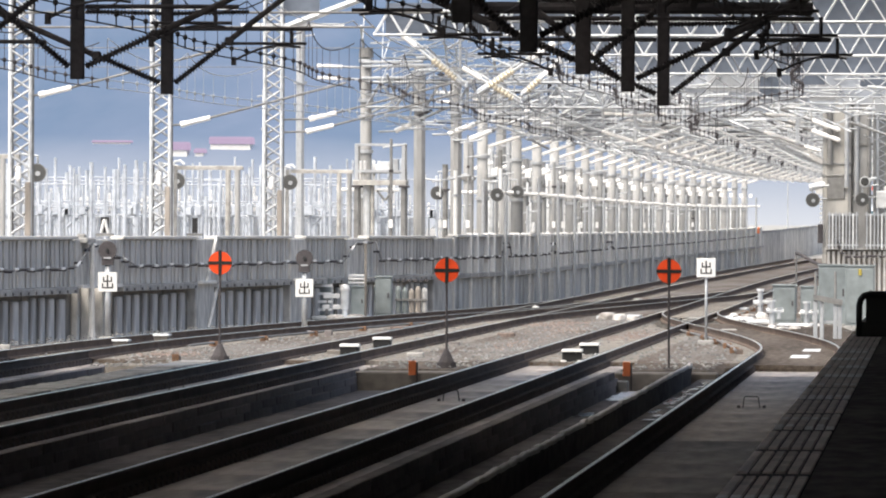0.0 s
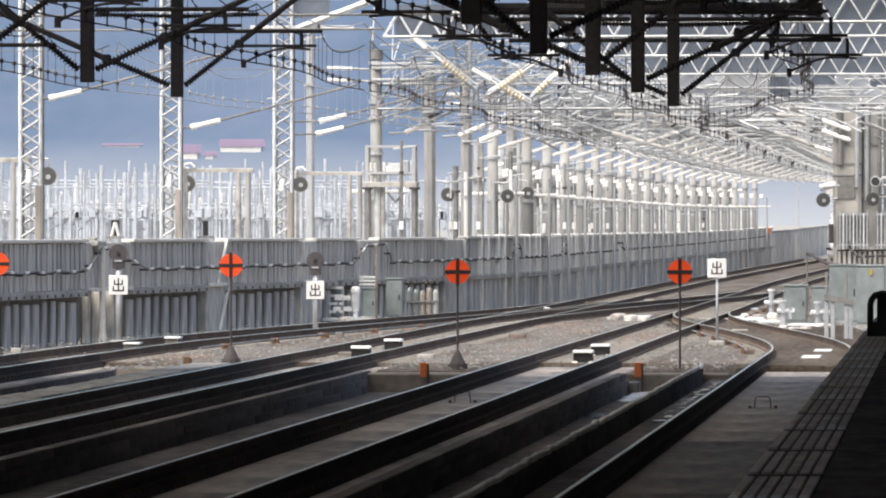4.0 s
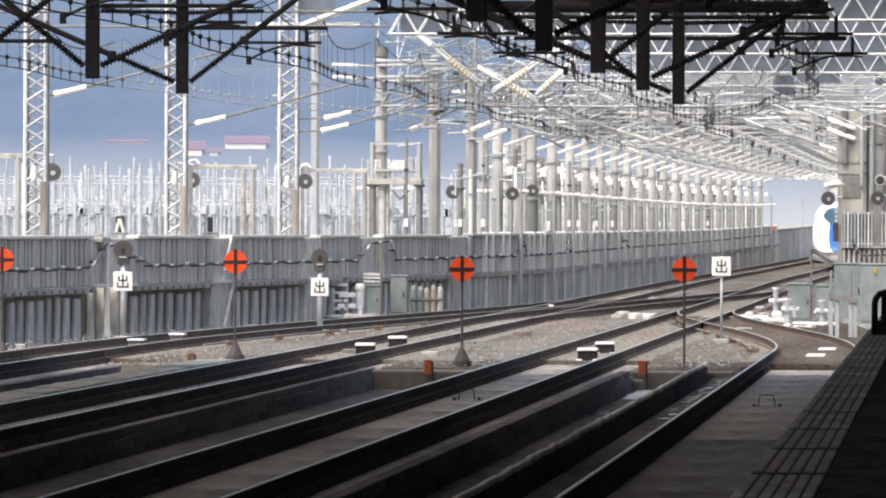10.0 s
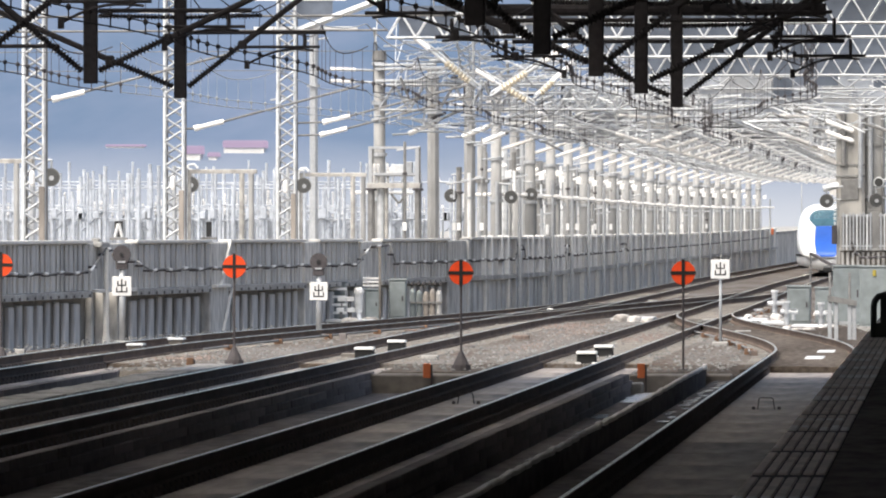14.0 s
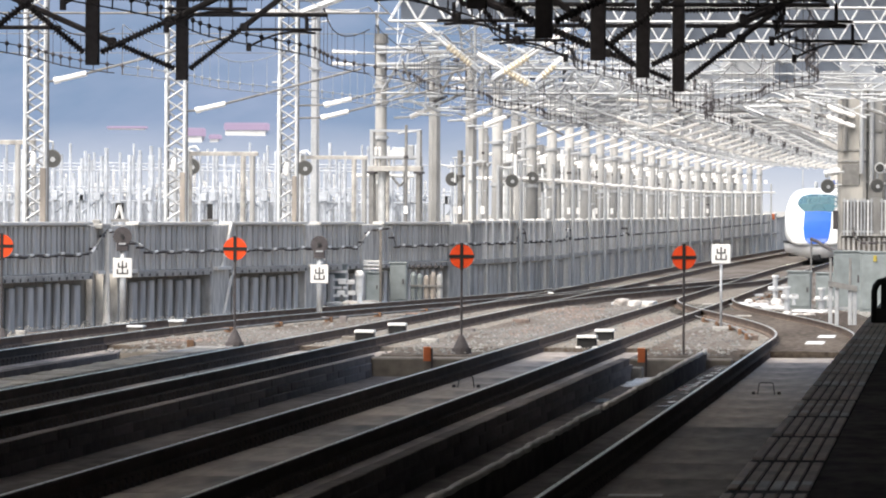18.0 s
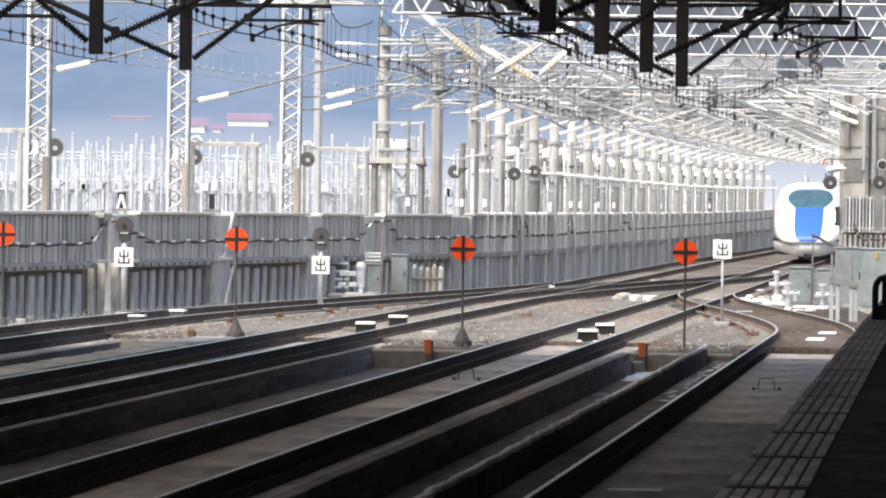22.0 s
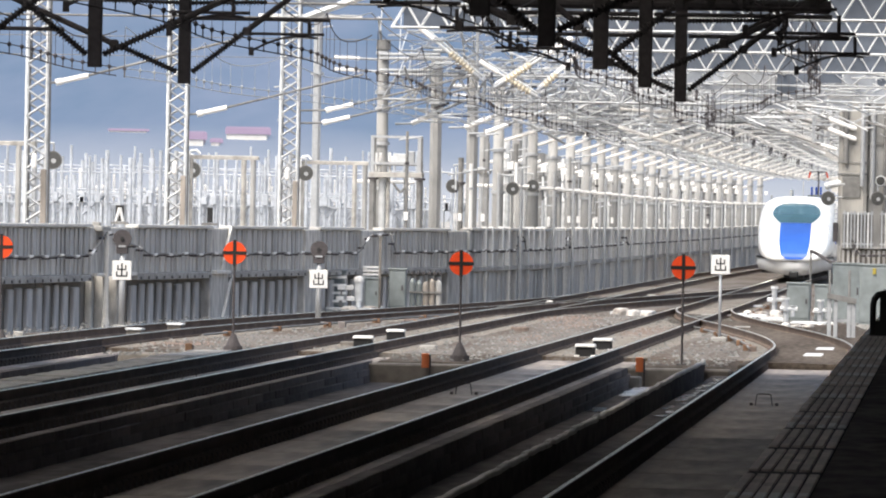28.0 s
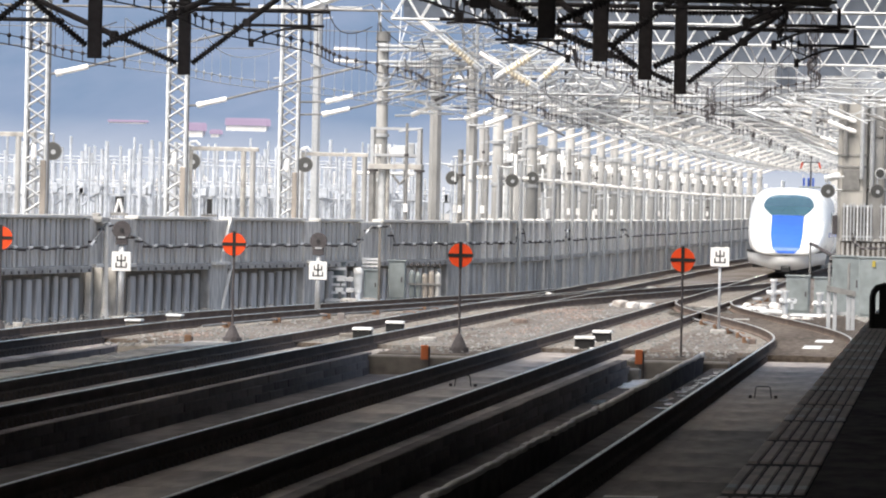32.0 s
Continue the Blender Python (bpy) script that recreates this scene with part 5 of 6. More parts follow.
def strain_string(p, q):
    t = thing("strain_insulator", "cream ribbed strain insulator on steel rods", "insulator", "strain insulators")
    p, q = Vector(p), Vector(q)
    d = q - p
    side = Vector((0, 0.22, 0.09))
    part("string", Shape().ribbed(p + d * 0.55, p + d * 0.86, 0.11, 0.085, 10), AMBER, t)
    part("rod", Shape().tube(p + d * 0.3, p + d * 0.56, 0.035), MUTED, t)
    part("rod_insulator", Shape().tube(p, p + d * 0.31, 0.058, 10), CERAMIC, t, "white rod insulator")
    part("rod", Shape().tube(p + side, q + side, 0.026), MUTED, t)
    part("end_clamp", Shape().tube(p + d * 0.855, p + d * 0.93, 0.05), GALV, t)
    part("yoke", Shape().bar(q, q + side, 0.05), GALV, t)
    part("rod", Shape().tube(p + d * 0.92, q, 0.026), GALV, t)


# ---- train ----
NOSE = ((0.0, 0.8, 0.98, 0.8), (0.1, 1.02, 1.1, 0.78), (0.35, 1.24, 1.3, 0.78), (0.9, 1.43, 1.62, 0.8), (1.8, 1.56, 1.98, 0.82), (3.0, 1.64, 2.36, 0.82), (4.4, 1.68, 2.82, 0.8), (5.8, 1.69, 3.2, 0.7), (7.2, 1.69, 3.48, 0.5), (9.0, 1.69, 3.64, 0.45), (11.0, 1.69, 3.65, 0.45), (24.8, 1.69, 3.65, 0.45))
POWER = 3.6


def nose_at(d):
    for a, b in zip(NOSE, NOSE[1:]):
        if d <= b[0]:
            u = (d - a[0]) / (b[0] - a[0])
            return [p + (q - p) * u for p, q in zip(a, b)][1:]
    return NOSE[-1][1:]


def skin(x, d, off):
    w, top, bot = nose_at(d)
    h = (top - bot) / 2
    return (x, d - off * 0.6, bot + h + h * max(0.0, 1 - abs(x / w) ** POWER) ** (1 / POWER) + off)


def patch(half, d0, d1, off, n=14, m=12):
    """A panel that follows the skin; half(d): its half width."""
    s = Shape()
    for i in range(n + 1):
        d = d0 + (d1 - d0) * i / n
        for j in range(m + 1):
            s.v.append(skin(half(d) * (2 * j / m - 1), d, off))
    s.f += [(i * (m + 1) + j, i * (m + 1) + j + 1, (i + 1) * (m + 1) + j + 1, (i + 1) * (m + 1) + j) for i in range(n) for j in range(m)]
    return s


def train():
    t = thing("bullet_train", "white high-speed train with a blue nose panel and lit headlights", "train")
    s, n = Shape(), 40
    dense = [NOSE[0][0]] + [a[0] + (b[0] - a[0]) * k / 4 for a, b in zip(NOSE, NOSE[1:-1]) for k in range(1, 5)] + [24.8]
    for d in dense:
        w, top, bot = nose_at(d)
        for i in range(n):
            a = 2 * math.pi * i / n
            c, z = math.cos(a), math.sin(a)
            s.v.append((w * math.copysign(abs(c) ** (2 / POWER), c), d, (top + bot) / 2 + (top - bot) / 2 * math.copysign(abs(z) ** (2 / POWER), z)))
    for i in range(len(dense) - 1):
        s.f += [(i * n + j, i * n + (j + 1) % n, i * n + n + (j + 1) % n, i * n + n + j) for j in range(n)]
    s.f += [tuple(range(n - 1, -1, -1)), tuple(range(len(s.v) - n, len(s.v)))]
    body = part("lead_car", s, BODY, t, smooth=True)
    panel, m, rows = Shape(), 12, 44
    for i in range(rows + 2):
        d = 3.26 * (max(0, i - 1) / rows) ** 1.6
        half = 0.53 + 0.14 * min(1.0, d / 0.9) ** 0.45 if i > 1 else (0.5, 0.34)[i == 0]
        for j in range(m + 1):
            x, y, z = skin(half * (2 * j / m - 1), d, 0.012)
            panel.v.append((x, -0.014, 0.86) if i == 0 else (x, y, z))
    panel.f += [(i * (m + 1) + j, i * (m + 1) + j + 1, (i + 1) * (m + 1) + j + 1, (i + 1) * (m + 1) + j) for i in range(rows + 1) for j in range(m)]
    part("nose_panel", panel, BLUE, body, "bright blue nose panel", True)
    part("windscreen", patch(lambda d: 0.69 + 0.36 * math.sin(math.pi / 2 * (d - 3.28) / 1.5) if d < 4.78 else 0.42 + 0.63 * math.sqrt(max(0.0, 1 - ((d - 4.78) / 1.55) ** 2)), 3.28, 6.33, 0.012, 36), SCREEN, body, "dark teal curved windscreen", True)
    for u in (-0.35, 0.35):
        part("wiper", Shape().bar((u, 3.4, skin(u, 3.4, 0.05)[2]), (u * 0.2, 4.3, skin(u * 0.2, 4.3, 0.05)[2]), 0.018), SCREEN, body)
    for sg in (-1, 1):
        h = Shape()
        for i in range(9):
            d = 1.5 + 1.5 * i / 8
            for j in range(4):
                h.v.append(skin(sg * (0.98 + 0.11 * j + 0.08 * i / 8), d, 0.015))
        h.f += [(i * 4 + j, i * 4 + j + 1, i * 4 + j + 5, i * 4 + j + 4) if sg > 0 else (i * 4 + j + 4, i * 4 + j + 5, i * 4 + j + 1, i * 4 + j) for i in range(8) for j in range(3)]
        part("headlight", h, HEADLIGHT, body, "lit white headlight")
    sk = Shape()
    for i in range(25):
        x = -1 + 2 * i / 24
        d = 0.12 + 2.4 * abs(x) ** 3.0
        for z, k, back in ((0.98, 1.66, 0.0), (0.74, 1.65, -0.06), (0.42, 1.58, 0.0), (0.16, 1.4, 0.3)):
            sk.v.append((x * k, d + back, z - 0.16 * (1 - abs(x)) * (z > 0.9) + 0.26 * x * x * (z < 0.2)))
    sk.f += [(i * 4 + j, i * 4 + j + 1, i * 4 + j + 5, i * 4 + j + 4) for i in range(24) for j in range(3)]
    part("skirt", sk, SKIRT, body, "pale grey skirt", True)
    part("skirt_seam", Shape().sweep([(-0.05, -0.07), (0.05, -0.07), (0.05, 0.03), (-0.05, 0.03)], [(x / 12 * 1.645, 0.06 + 2.4 * abs(x / 12) ** 3.0, 0.99 - 0.16 * (1 - abs(x / 12))) for x in range(-12, 13)]), INK, body)
    part("coupler_hatch", Shape().box(-0.2, 0.2, 0.1, 0.6, 0.1, 0.34, 0.05), INK, body)
    part("snow_plough", Shape().box(-0.45, 0.45, 0.75, 1.4, 0.06, 0.3, 0.05), INK, body)
    part("underframe", Shape().box(-1.45, 1.45, 3.0, 24.6, 0.25, 0.7), INK, body)
    for sg in (-1, 1):
        part("side_window_band", Shape().box(sg * 1.695 - 0.01, sg * 1.695 + 0.01, 11.5, 24.0, 2.0, 2.6, 0.004), SCREEN, body)
        part("blue_stripe", Shape().box(sg * 1.697 - 0.01, sg * 1.697 + 0.01, 6.0, 24.6, 1.55, 1.75), BLUE, body)
    carriage = Shape()
    for y in (0.0, 24.4):
        for i in range(n):
            a = 2 * math.pi * i / n
            c, z = math.cos(a), math.sin(a)
            carriage.v.append((1.69 * math.copysign(abs(c) ** (2 / POWER), c), y, 2.05 + 1.6 * math.copysign(abs(z) ** (2 / POWER), z)))
    carriage.f += [(j, (j + 1) % n, n + (j + 1) % n, n + j) for j in range(n)] + [tuple(range(n - 1, -1, -1)), tuple(range(n, 2 * n))]
    carriage = carriage.data("carriage", BODY, True)
    for k in range(3):
        c = part("carriage", carriage, BODY, t, at=pose(0, 25.2 + 25.0 * k, 0))
        part("gangway", Shape().box(-1.3, 1.3, -0.45, 0.02, 0.6, 3.4), INK, c)
        for sg in (-1, 1):
            part("side_window_band", Shape().box(sg * 1.695 - 0.01, sg * 1.695 + 0.01, 1.5, 23.0, 2.0, 2.6, 0.004), SCREEN, c)
            part("blue_stripe", Shape().box(sg * 1.697 - 0.01, sg * 1.697 + 0.01, 0.2, 24.2, 1.55, 1.75), BLUE, c)
    pan = part("pantograph", Shape().box(-0.5, 0.5, 44.0, 45.4, 3.78, 3.86, 0.02), CABINET, t, "raised pantograph on blue insulators", at=pose(0.2, 0, 0))
    for u in (-0.3, -0.08, 0.14):
        part("insulator", Shape().ribbed((u, 44.3, 3.6), (u, 44.3, 4.25), 0.085), BLUE_GLAZE, pan, "blue insulator")
    part("arm", Shape().bar((0, 44.6, 3.9), (0, 45.9, 4.5), 0.06).bar((0, 45.9, 4.5), (0, 44.5, 5.0), 0.045), BLACK, pan)
    part("head", Shape().box(-0.4, 0.4, 44.45, 44.55, 4.97, 5.01), BLACK, pan)
    for u in (-0.42, 0.42):
        part("horn", Shape().bar((u * 0.9, 44.5, 4.99), (u * 1.1, 44.5, 4.7), 0.06), RED, pan, "red horn")
    for u in (-1.28, 1.28):
        part("side_fairing", Shape().box(u - 0.05, u + 0.05, 42.5, 47.0, 3.5, 4.1, 0.04), MUTED, pan)
    return t


TRAIN = train()


def colonnade():
    """A pipe rail on close posts that follows the barrier behind it."""
    t = thing("pipe_colonnade", "long pale pipe rail on close posts behind the barrier", "pipe rail")
    pts, y = [], 284.0
    k = 0
    while y < 540:
        x = wall_x(y) - 0.75
        pts.append((x, y, 3.5 + grade(y)))
        part("post", Shape().tube((0, 0, -0.8), (0, 0, 3.5), (0.13, 0.09, 0.17)[k % 3], 8), (CREAM, MUTED, WORN)[k % 3], t, at=pose(x, y, grade(y)))
        y, k = y + 4.6, k + 1
    part("rail", Shape().pipe(pts, 0.09, 8), MUTED, t)


def far_masts():
    """A second row of masts behind the pipe rail, lower towards the bend."""
    rnd, mast = random.Random(41), None
    for i in range(40):
        y = 286 + 6.3 * i + rnd.uniform(-1.2, 1.2)
        m = pose(wall_x(y) - 1.9 + rnd.uniform(-0.25, 0.25), y, grade(y))
        if i < 3:
            mast = thing("far_mast", "pale grey round mast in a row behind the pipe rail", "mast", "masts behind the pipe rail", at=m)
            part("pole", Shape().tube((0, 0, -0.9), (0, 0, 5.3 - 0.2 * i), 0.17 + 0.03 * i, 10), (CREAM, MUTED, CREAM)[i], mast)
            part("collar", Shape().tube((0, 0, 3.9), (0, 0, 4.05), 0.25, 10), WORN, mast)
            part("arm_insulator", Shape().tube((0.2, 0, 4.3), (0.85, -0.1, 4.5), 0.06, 8), CERAMIC, mast)
        else:
            copy_thing(mast, m)


def capsule_post(x, y):
    t = thing("capsule_post", "white capsule-topped post behind the barrier coping", "post", "white capsule posts", at=pose(x, y, grade(y)))
    part("stem", Shape().tube((0, 0, -0.8), (0, 0, 2.15), 0.025, 6), WORN, t)
    part("capsule", Shape().rings([(0, 0, 2.12), (0, 0, 2.16), (0, 0, 2.44), (0, 0, 2.5)], [0.03, 0.065, 0.065, 0.03], 10), WHITE, t, "white capsule")


def marker_block(x, y, w, h, mat):
    solid("marker_block", Shape().box(-w / 2, w / 2, -w * 0.6, w * 0.6, -0.26, -0.2 + h, 0.015), mat, "small dull block among the ballast beside the rails", "block", "small blocks on the ballast", at=pose(x, y, grade(y)))


def point_rod(k, y0, y1, side):
    t = thing("point_rod", "long rusty signalling rod on rollers beside the rail", "rod", "signalling rods beside the rails")
    pts = [(centre(k, y) + side, y, -0.1 + grade(y)) for y in [y0 + (y1 - y0) * i / 12 for i in range(13)]]
    part("rod", Shape().pipe(pts, 0.025, 6), WORN, t)
    for p in pts[1::2]:
        part("roller", Shape().box(-0.09, 0.09, -0.07, 0.07, -0.14, 0.03, 0.015), RUSTY, t, at=pose(*p))


def feeder(xf, z, y0, y1, step, sag, mat, r):
    t = thing("feeder_cable", "sagging feeder cable strung between the gantries", "cable", "feeder cables")
    pts = []
    y = y0
    while y < y1:
        u = ((y - y0) % step) / step
        pts.append((xf + bend(y), y, z + grade(y) - sag * 4 * u * (1 - u)))
        y += step / 12
    part("cable", Shape().pipe(pts, r, 5), mat, t)


def pipe_manifold(x, y, s=1.0):
    """White valve pipes and a low rack beside the track."""
    t = thing("valve_pipes", "white valve pipes and fittings on a low base", "pipes", at=pose(x, y, 0))
    part("base", Shape().box(-0.5 * s, 0.5 * s, -0.3, 0.5, -0.3, -0.14, 0.03), CONCRETE, t)
    part("riser", Shape().tube((-0.1 * s, 0, -0.15), (-0.1 * s, 0, 0.75 * s), 0.075, 10), GALV, t)
    part("riser_cap", Shape().tube((-0.1 * s, 0, 0.72 * s), (-0.1 * s, 0, 0.8 * s), 0.1, 10), MUTED, t)
    part("cross_pipe", Shape().tube((-0.35 * s, 0, 0.34 * s), (0.4 * s, 0, 0.34 * s), 0.06, 10), MUTED, t)
    part("flange", Shape().tube((-0.1 * s, -0.02, 0.24 * s), (-0.1 * s, -0.02, 0.3 * s), 0.11, 10), GALV, t)
    part("valve", Shape().tube((0.2 * s, 0, 0.0), (0.2 * s, 0, 0.42 * s), 0.05, 8), GALV, t)
    part("hand_wheel", Shape().tube((0.2 * s, -0.02, 0.44 * s), (0.2 * s, -0.02, 0.47 * s), 0.08, 12), MUTED, t)


def shelf_box(x, y, z):
    t = thing("terminal_box", "small white terminal box on a stand", "box", "white terminal boxes", at=pose(x, y, 0))
    part("housing", Shape().box(-0.11, 0.11, 0, 0.14, z, z + 0.12, 0.02), WHITE, t)
    part("stand", Shape().box(-0.02, 0.02, 0.05, 0.09, -0.3, z + 0.002), WORN, t)


def white_bottle(x, y):
    t = thing("pipe_terminal", "white capped pipe terminal standing beside the barrier", "pipe", at=pose(x, y, 0))
    part("pipe", Shape().rings([(0, 0, z) for z in (-0.3, 0.02, 0.06, 0.5, 0.56)], [0.07, 0.07, 0.1, 0.115, 0.12], 12), MUTED, t)
    part("cap", Shape().rings([(0, 0, z) for z in (0.561, 0.6, 0.7, 0.74)], [0.13, 0.14, 0.12, 0.06], 12), WHITE, t)


def white_bag(x, y, w, h, lean=0.0):
    """A slumped white sandbag."""
    s, n, m = Shape(), 10, 5
    for j in range(m + 1):
        a = math.pi / 2 * j / m
        for i in range(n):
            b = 2 * math.pi * i / n
            r = math.cos(a) ** 0.5 * (1 + 0.18 * noise.noise((math.cos(b) * 1.5 + x, math.sin(b) * 1.5 + y, j * 0.6)))
            s.v.append((w / 2 * r * math.cos(b), w * 0.9 * r * math.sin(b), -0.2 + h * math.sin(a)))
    s.f += [(j * n + i, j * n + (i + 1) % n, j * n + n + (i + 1) % n, j * n + n + i) for j in range(m) for i in range(n)]
    solid("sandbag", s, BAG, "slumped white sandbag on the ballast", "sandbag", "white sandbags beside the rails", at=pose(x, y, grade(y), 0, 0, lean), smooth=True)


def ladder_rack(x, y):
    t = thing("cable_rack", "white slatted cable rack beside the barrier", "rack", at=pose(x, y, 0))
    for u in (-0.28, 0.28):
        part("upright", Shape().box(u - 0.03, u + 0.03, -0.03, 0.03, -0.3, 0.75), GALV, t)
    for k in range(4):
        part("slat", Shape().box(-0.3, 0.3, -0.05, -0.031, 0.0 + k * 0.22, 0.07 + k * 0.22), WHITE, t)


def rusty_post(x, y, h):
    solid("rusty_post", Shape().box(-0.035, 0.035, -0.035, 0.035, -0.3, h, 0.01), DIRTY_SHADED, "slim rust-brown steel post by the barrier", "post", at=pose(x, y, 0))


def platform_box(x, y):
    """The black round-cornered guard rail at the platform edge."""
    t = thing("platform_guard_rail", "black round-cornered guard rail with a dark panel", "guard rail", at=pose(x, y, 1.246))
    arch = [(0, 0, 0), (0, 0, 0.3), (0.012, 0, 0.35), (0.045, 0, 0.39), (0.1, 0, 0.405), (1.25, 0, 0.405)]
    part("frame", Shape().pipe(arch, 0.031, 10), INK, t, smooth=True)
    part("bottom_rail", Shape().box(0, 1.25, -0.02, 0.02, 0.0, 0.14, 0.008), INK, t)
    part("panel", Shape().box(0.062, 0.5, -0.012, 0.012, 0.13, 0.4, 0.006), INK, t)
    for i in range(8):
        part("bar", Shape().box(0.53 + i * 0.09, 0.56 + i * 0.09, -0.015, 0.015, 0.13, 0.4), INK, t)


def build():
    ground()
    track(2, 20, 560, 156)
    track(3, 20, 560, 156)
    track(1, 20, 240, 151)
    track(4, 60, 280, 156)
    track(5, 212, 325, 0)
    platform()
    station()
    barrier()
    cable_pipe()
    sleepers()
    ballast_stones()
    dirt_strip()
    solid("ballast_fill", Shape().box(-3.75, -0.95, 151.05, 157, -0.5, -0.2), DIRT, "brown ballast at the end of the platform track", "ballast", kind="structure")
    block_kerb(-10.08, 60, 148)
    block_kerb(-5.54, 60, 146)
    block_kerb(-14.6, 60, 149)
    trough("trough_kerb", -4.235, 60, 147, 0.07, -0.05, PALE, "rough concrete kerb between the tracks", 0.011)
    trough("cable_trough", -12.97, 60, 149, 0.66, -0.07, CONCRETE, "weathered concrete cable trough covers between the tracks", 0.012)
    for x, y, w, bx in ((-9.08, 146.5, 2.1, -9.04), (-4.7, 146.5, 1.85, -5.33), (-13.98, 153, 2.1, -13.74)):
        end_block(x, y, w, y + 0.9, bx)
        fill_patch(x - w / 2 - 0.1, x + w / 2 + 0.1, y + 0.85, 156.9)
    even, odd = hanger_gantry(83.8, False), hanger_gantry(97.6, True)
    # the row of gantries drifts a little to the east towards the throat
    for thing_from, dx, y in ((even, 0.05, 111.4), (odd, 0.14, 125.2), (even, 0.22, 139.0)):
        copy_thing(thing_from, pose(dx, y, 0))
    for k, y0, y1, m in ((1, 28.8, 166.8, BLACK), (1, 166.8, 235.8, BLACK), (2, 28.8, 166.8, BLACK), (3, 28.8, 166.8, BLACK), (4, 28.8, 166.8, BLACK), (4, 166.8, 263.4, GALV), (2, 166.8, 277.2, BLACK), (3, 166.8, 277.2, BLACK), (2, 277.2, 401.4, BLACK), (3, 277.2, 401.4, BLACK), (2, 401.4, 540, GALV), (3, 401.4, 540, GALV)):
        contact_line(k, y0, y1, 13.8, m)
    for x, y, arms in ((-20.8, 192, ((5.28, 0.42),)), (-19.25, 210, ((4.84, 0.5),)), (-17.86, 228, ((4.88, 0.9), (5.22, 0.98)))):
        lattice_mast(x, y, 9.0, 0.23, arms, y == 228)
    for y, x0, x1 in ((150, -7.6, 3.0), (161, -10.7, 3.0), (179, -7.8, 3.0), (200, -7.5, 3.0)):
        station_girder(y, x0, x1)
    for y, x0 in ((219, -7.2), (234, -7.0), (247, -7.0)):
        station_girder(y, x0, 3.0, HAZED)
    open_gantry(256, -17.25)
    for i in range(2, 5):
        y = 245 + 13.8 * i
        g = open_gantry(y, wall_x(y) - 0.45 - bend(y))
    for i in range(5, 22):
        y = 245 + 13.8 * i
        copy_thing(g, pose(bend(y), y, grade(y)))
    column()
    # pale sheet added for the white haze band above the barrier
    solid("parapet", Shape().box(-60, -21, 345, 345.4, -1.1, 2.75, 0.05), HAZE_BLUE, "long low pale sheet standing for haze beyond the substation", "parapet", kind="structure")
    rnd = random.Random(11)
    for i in range(3, 46):
        y = 262 + 3.6 * i
        cable_pole(wall_x(y) - rnd.uniform(0.9, 2.6), y, rnd.uniform(3.0, 5.4), rnd.uniform(0.035, 0.1), (GALV, CREAM, WHITE, WORN)[i % 4], i % 3 == 0)
    for x, y in ((-16.05, 263), (-15.25, 269), (-15.0, 292)):
        cable_pole(x, y, 7.4, 0.19, CREAM, False)
    cable_pole(-20.3, 270, 8.6, 0.14, GALV, False)
    cable_pole(-22.4, 282, 6.9, 0.07, MUTED, False)
    rnd = random.Random(29)
    for i in range(52):
        y = 250 + 4.3 * i + rnd.uniform(-1.5, 1.5)
        cable_pole(wall_x(y) - rnd.uniform(0.3, 1.1), y, rnd.uniform(0.9, 3.3) + 2.0, rnd.choice((0.02, 0.03, 0.045, 0.06)), (WORN, GALV, MUTED, WHITE, CREAM)[i % 5], i % 2 == 0)
    for i in range(24):
        substation_bay(-42 + (i % 8) * 2.6 + (i // 8) * 0.9, 300 + 22 * (i // 8), 2.6, 4.1 + 0.25 * (i // 8), i)
    pipe_frame(-19.9, -18.2, 221, 3.85, (-19.9, -18.5, -18.25))
    pipe_frame(-18.5, -16.7, 241, 3.9, (-18.5, -17.0, -16.7))
    pipe_frame(-23.5, -21.8, 200, 3.95, (-23.5, -22.1))
    switch_cage(-17.26, 252)
    for x, y, h in ((-21.29, 200, 3.56), (-19.94, 222, 3.51), (-18.03, 236, 3.56), (-15.67, 266, 3.4), (-14.1, 272, 3.38), (-14.11, 285.5, 3.54), (-3.8, 261, 3.21), (-2.28, 261, 3.23)):
        round_mirror(x, y, h, own_post=x < -5)
    wall_marker(wall_x(199) - 0.05, 199, 0)
    wall_marker(wall_x(212.5) - 0.05, 212.5, 1)
    for x, y, h in ((-17.53, 156, 1.65), (-13.2, 156, 1.62), (-8.66, 150, 1.53), (-4.72, 150, 1.53)):
        red_disc(x, y, -0.2, h, x < -5)
    signal_post(-17.93, 183, 1.09)
    signal_post(-14.62, 196, 0.89)
    signal_post(-4.93, 182, 1.46, False, 0.205, 0.03)
    for x, y in ((-11.23, 162.4), (-11.30, 173.0), (-6.72, 156.8), (-6.75, 165.4)):
        rail_box(x, y)
    for x, y, w, d in ((-8.84, 237, 1.1, 5), (-5.6, 234, 1.1, 6), (-4.6, 226, 0.8, 4), (-2.48, 170, 0.35, 3), (-2.58, 161.6, 0.35, 3), (-16.4, 233.5, 1.3, 5), (-11.2, 246, 0.5, 4), (-6.0, 262, 0.4, 3), (-3.9, 268, 0.5, 3), (-3.6, 217, 0.9, 4)):
        ground_plate(x, y, w, d)
    for x, y in ((-16.34, 169.7), (-16.35, 178.8)):
        box = thing("cable_cover", "low concrete box with a white painted lid between the rails", "cover", "white-lidded boxes between the rails", at=pose(x, y, 0))
        part("body", Shape().box(-0.15, 0.15, -0.3, 0.3, -0.3, -0.02, 0.02), DIRTY_SHADED, box)
        part("lid", Shape().box(-0.17, 0.17, -0.34, 0.34, -0.019, 0.02, 0.012), MUTED, box, "white painted lid")
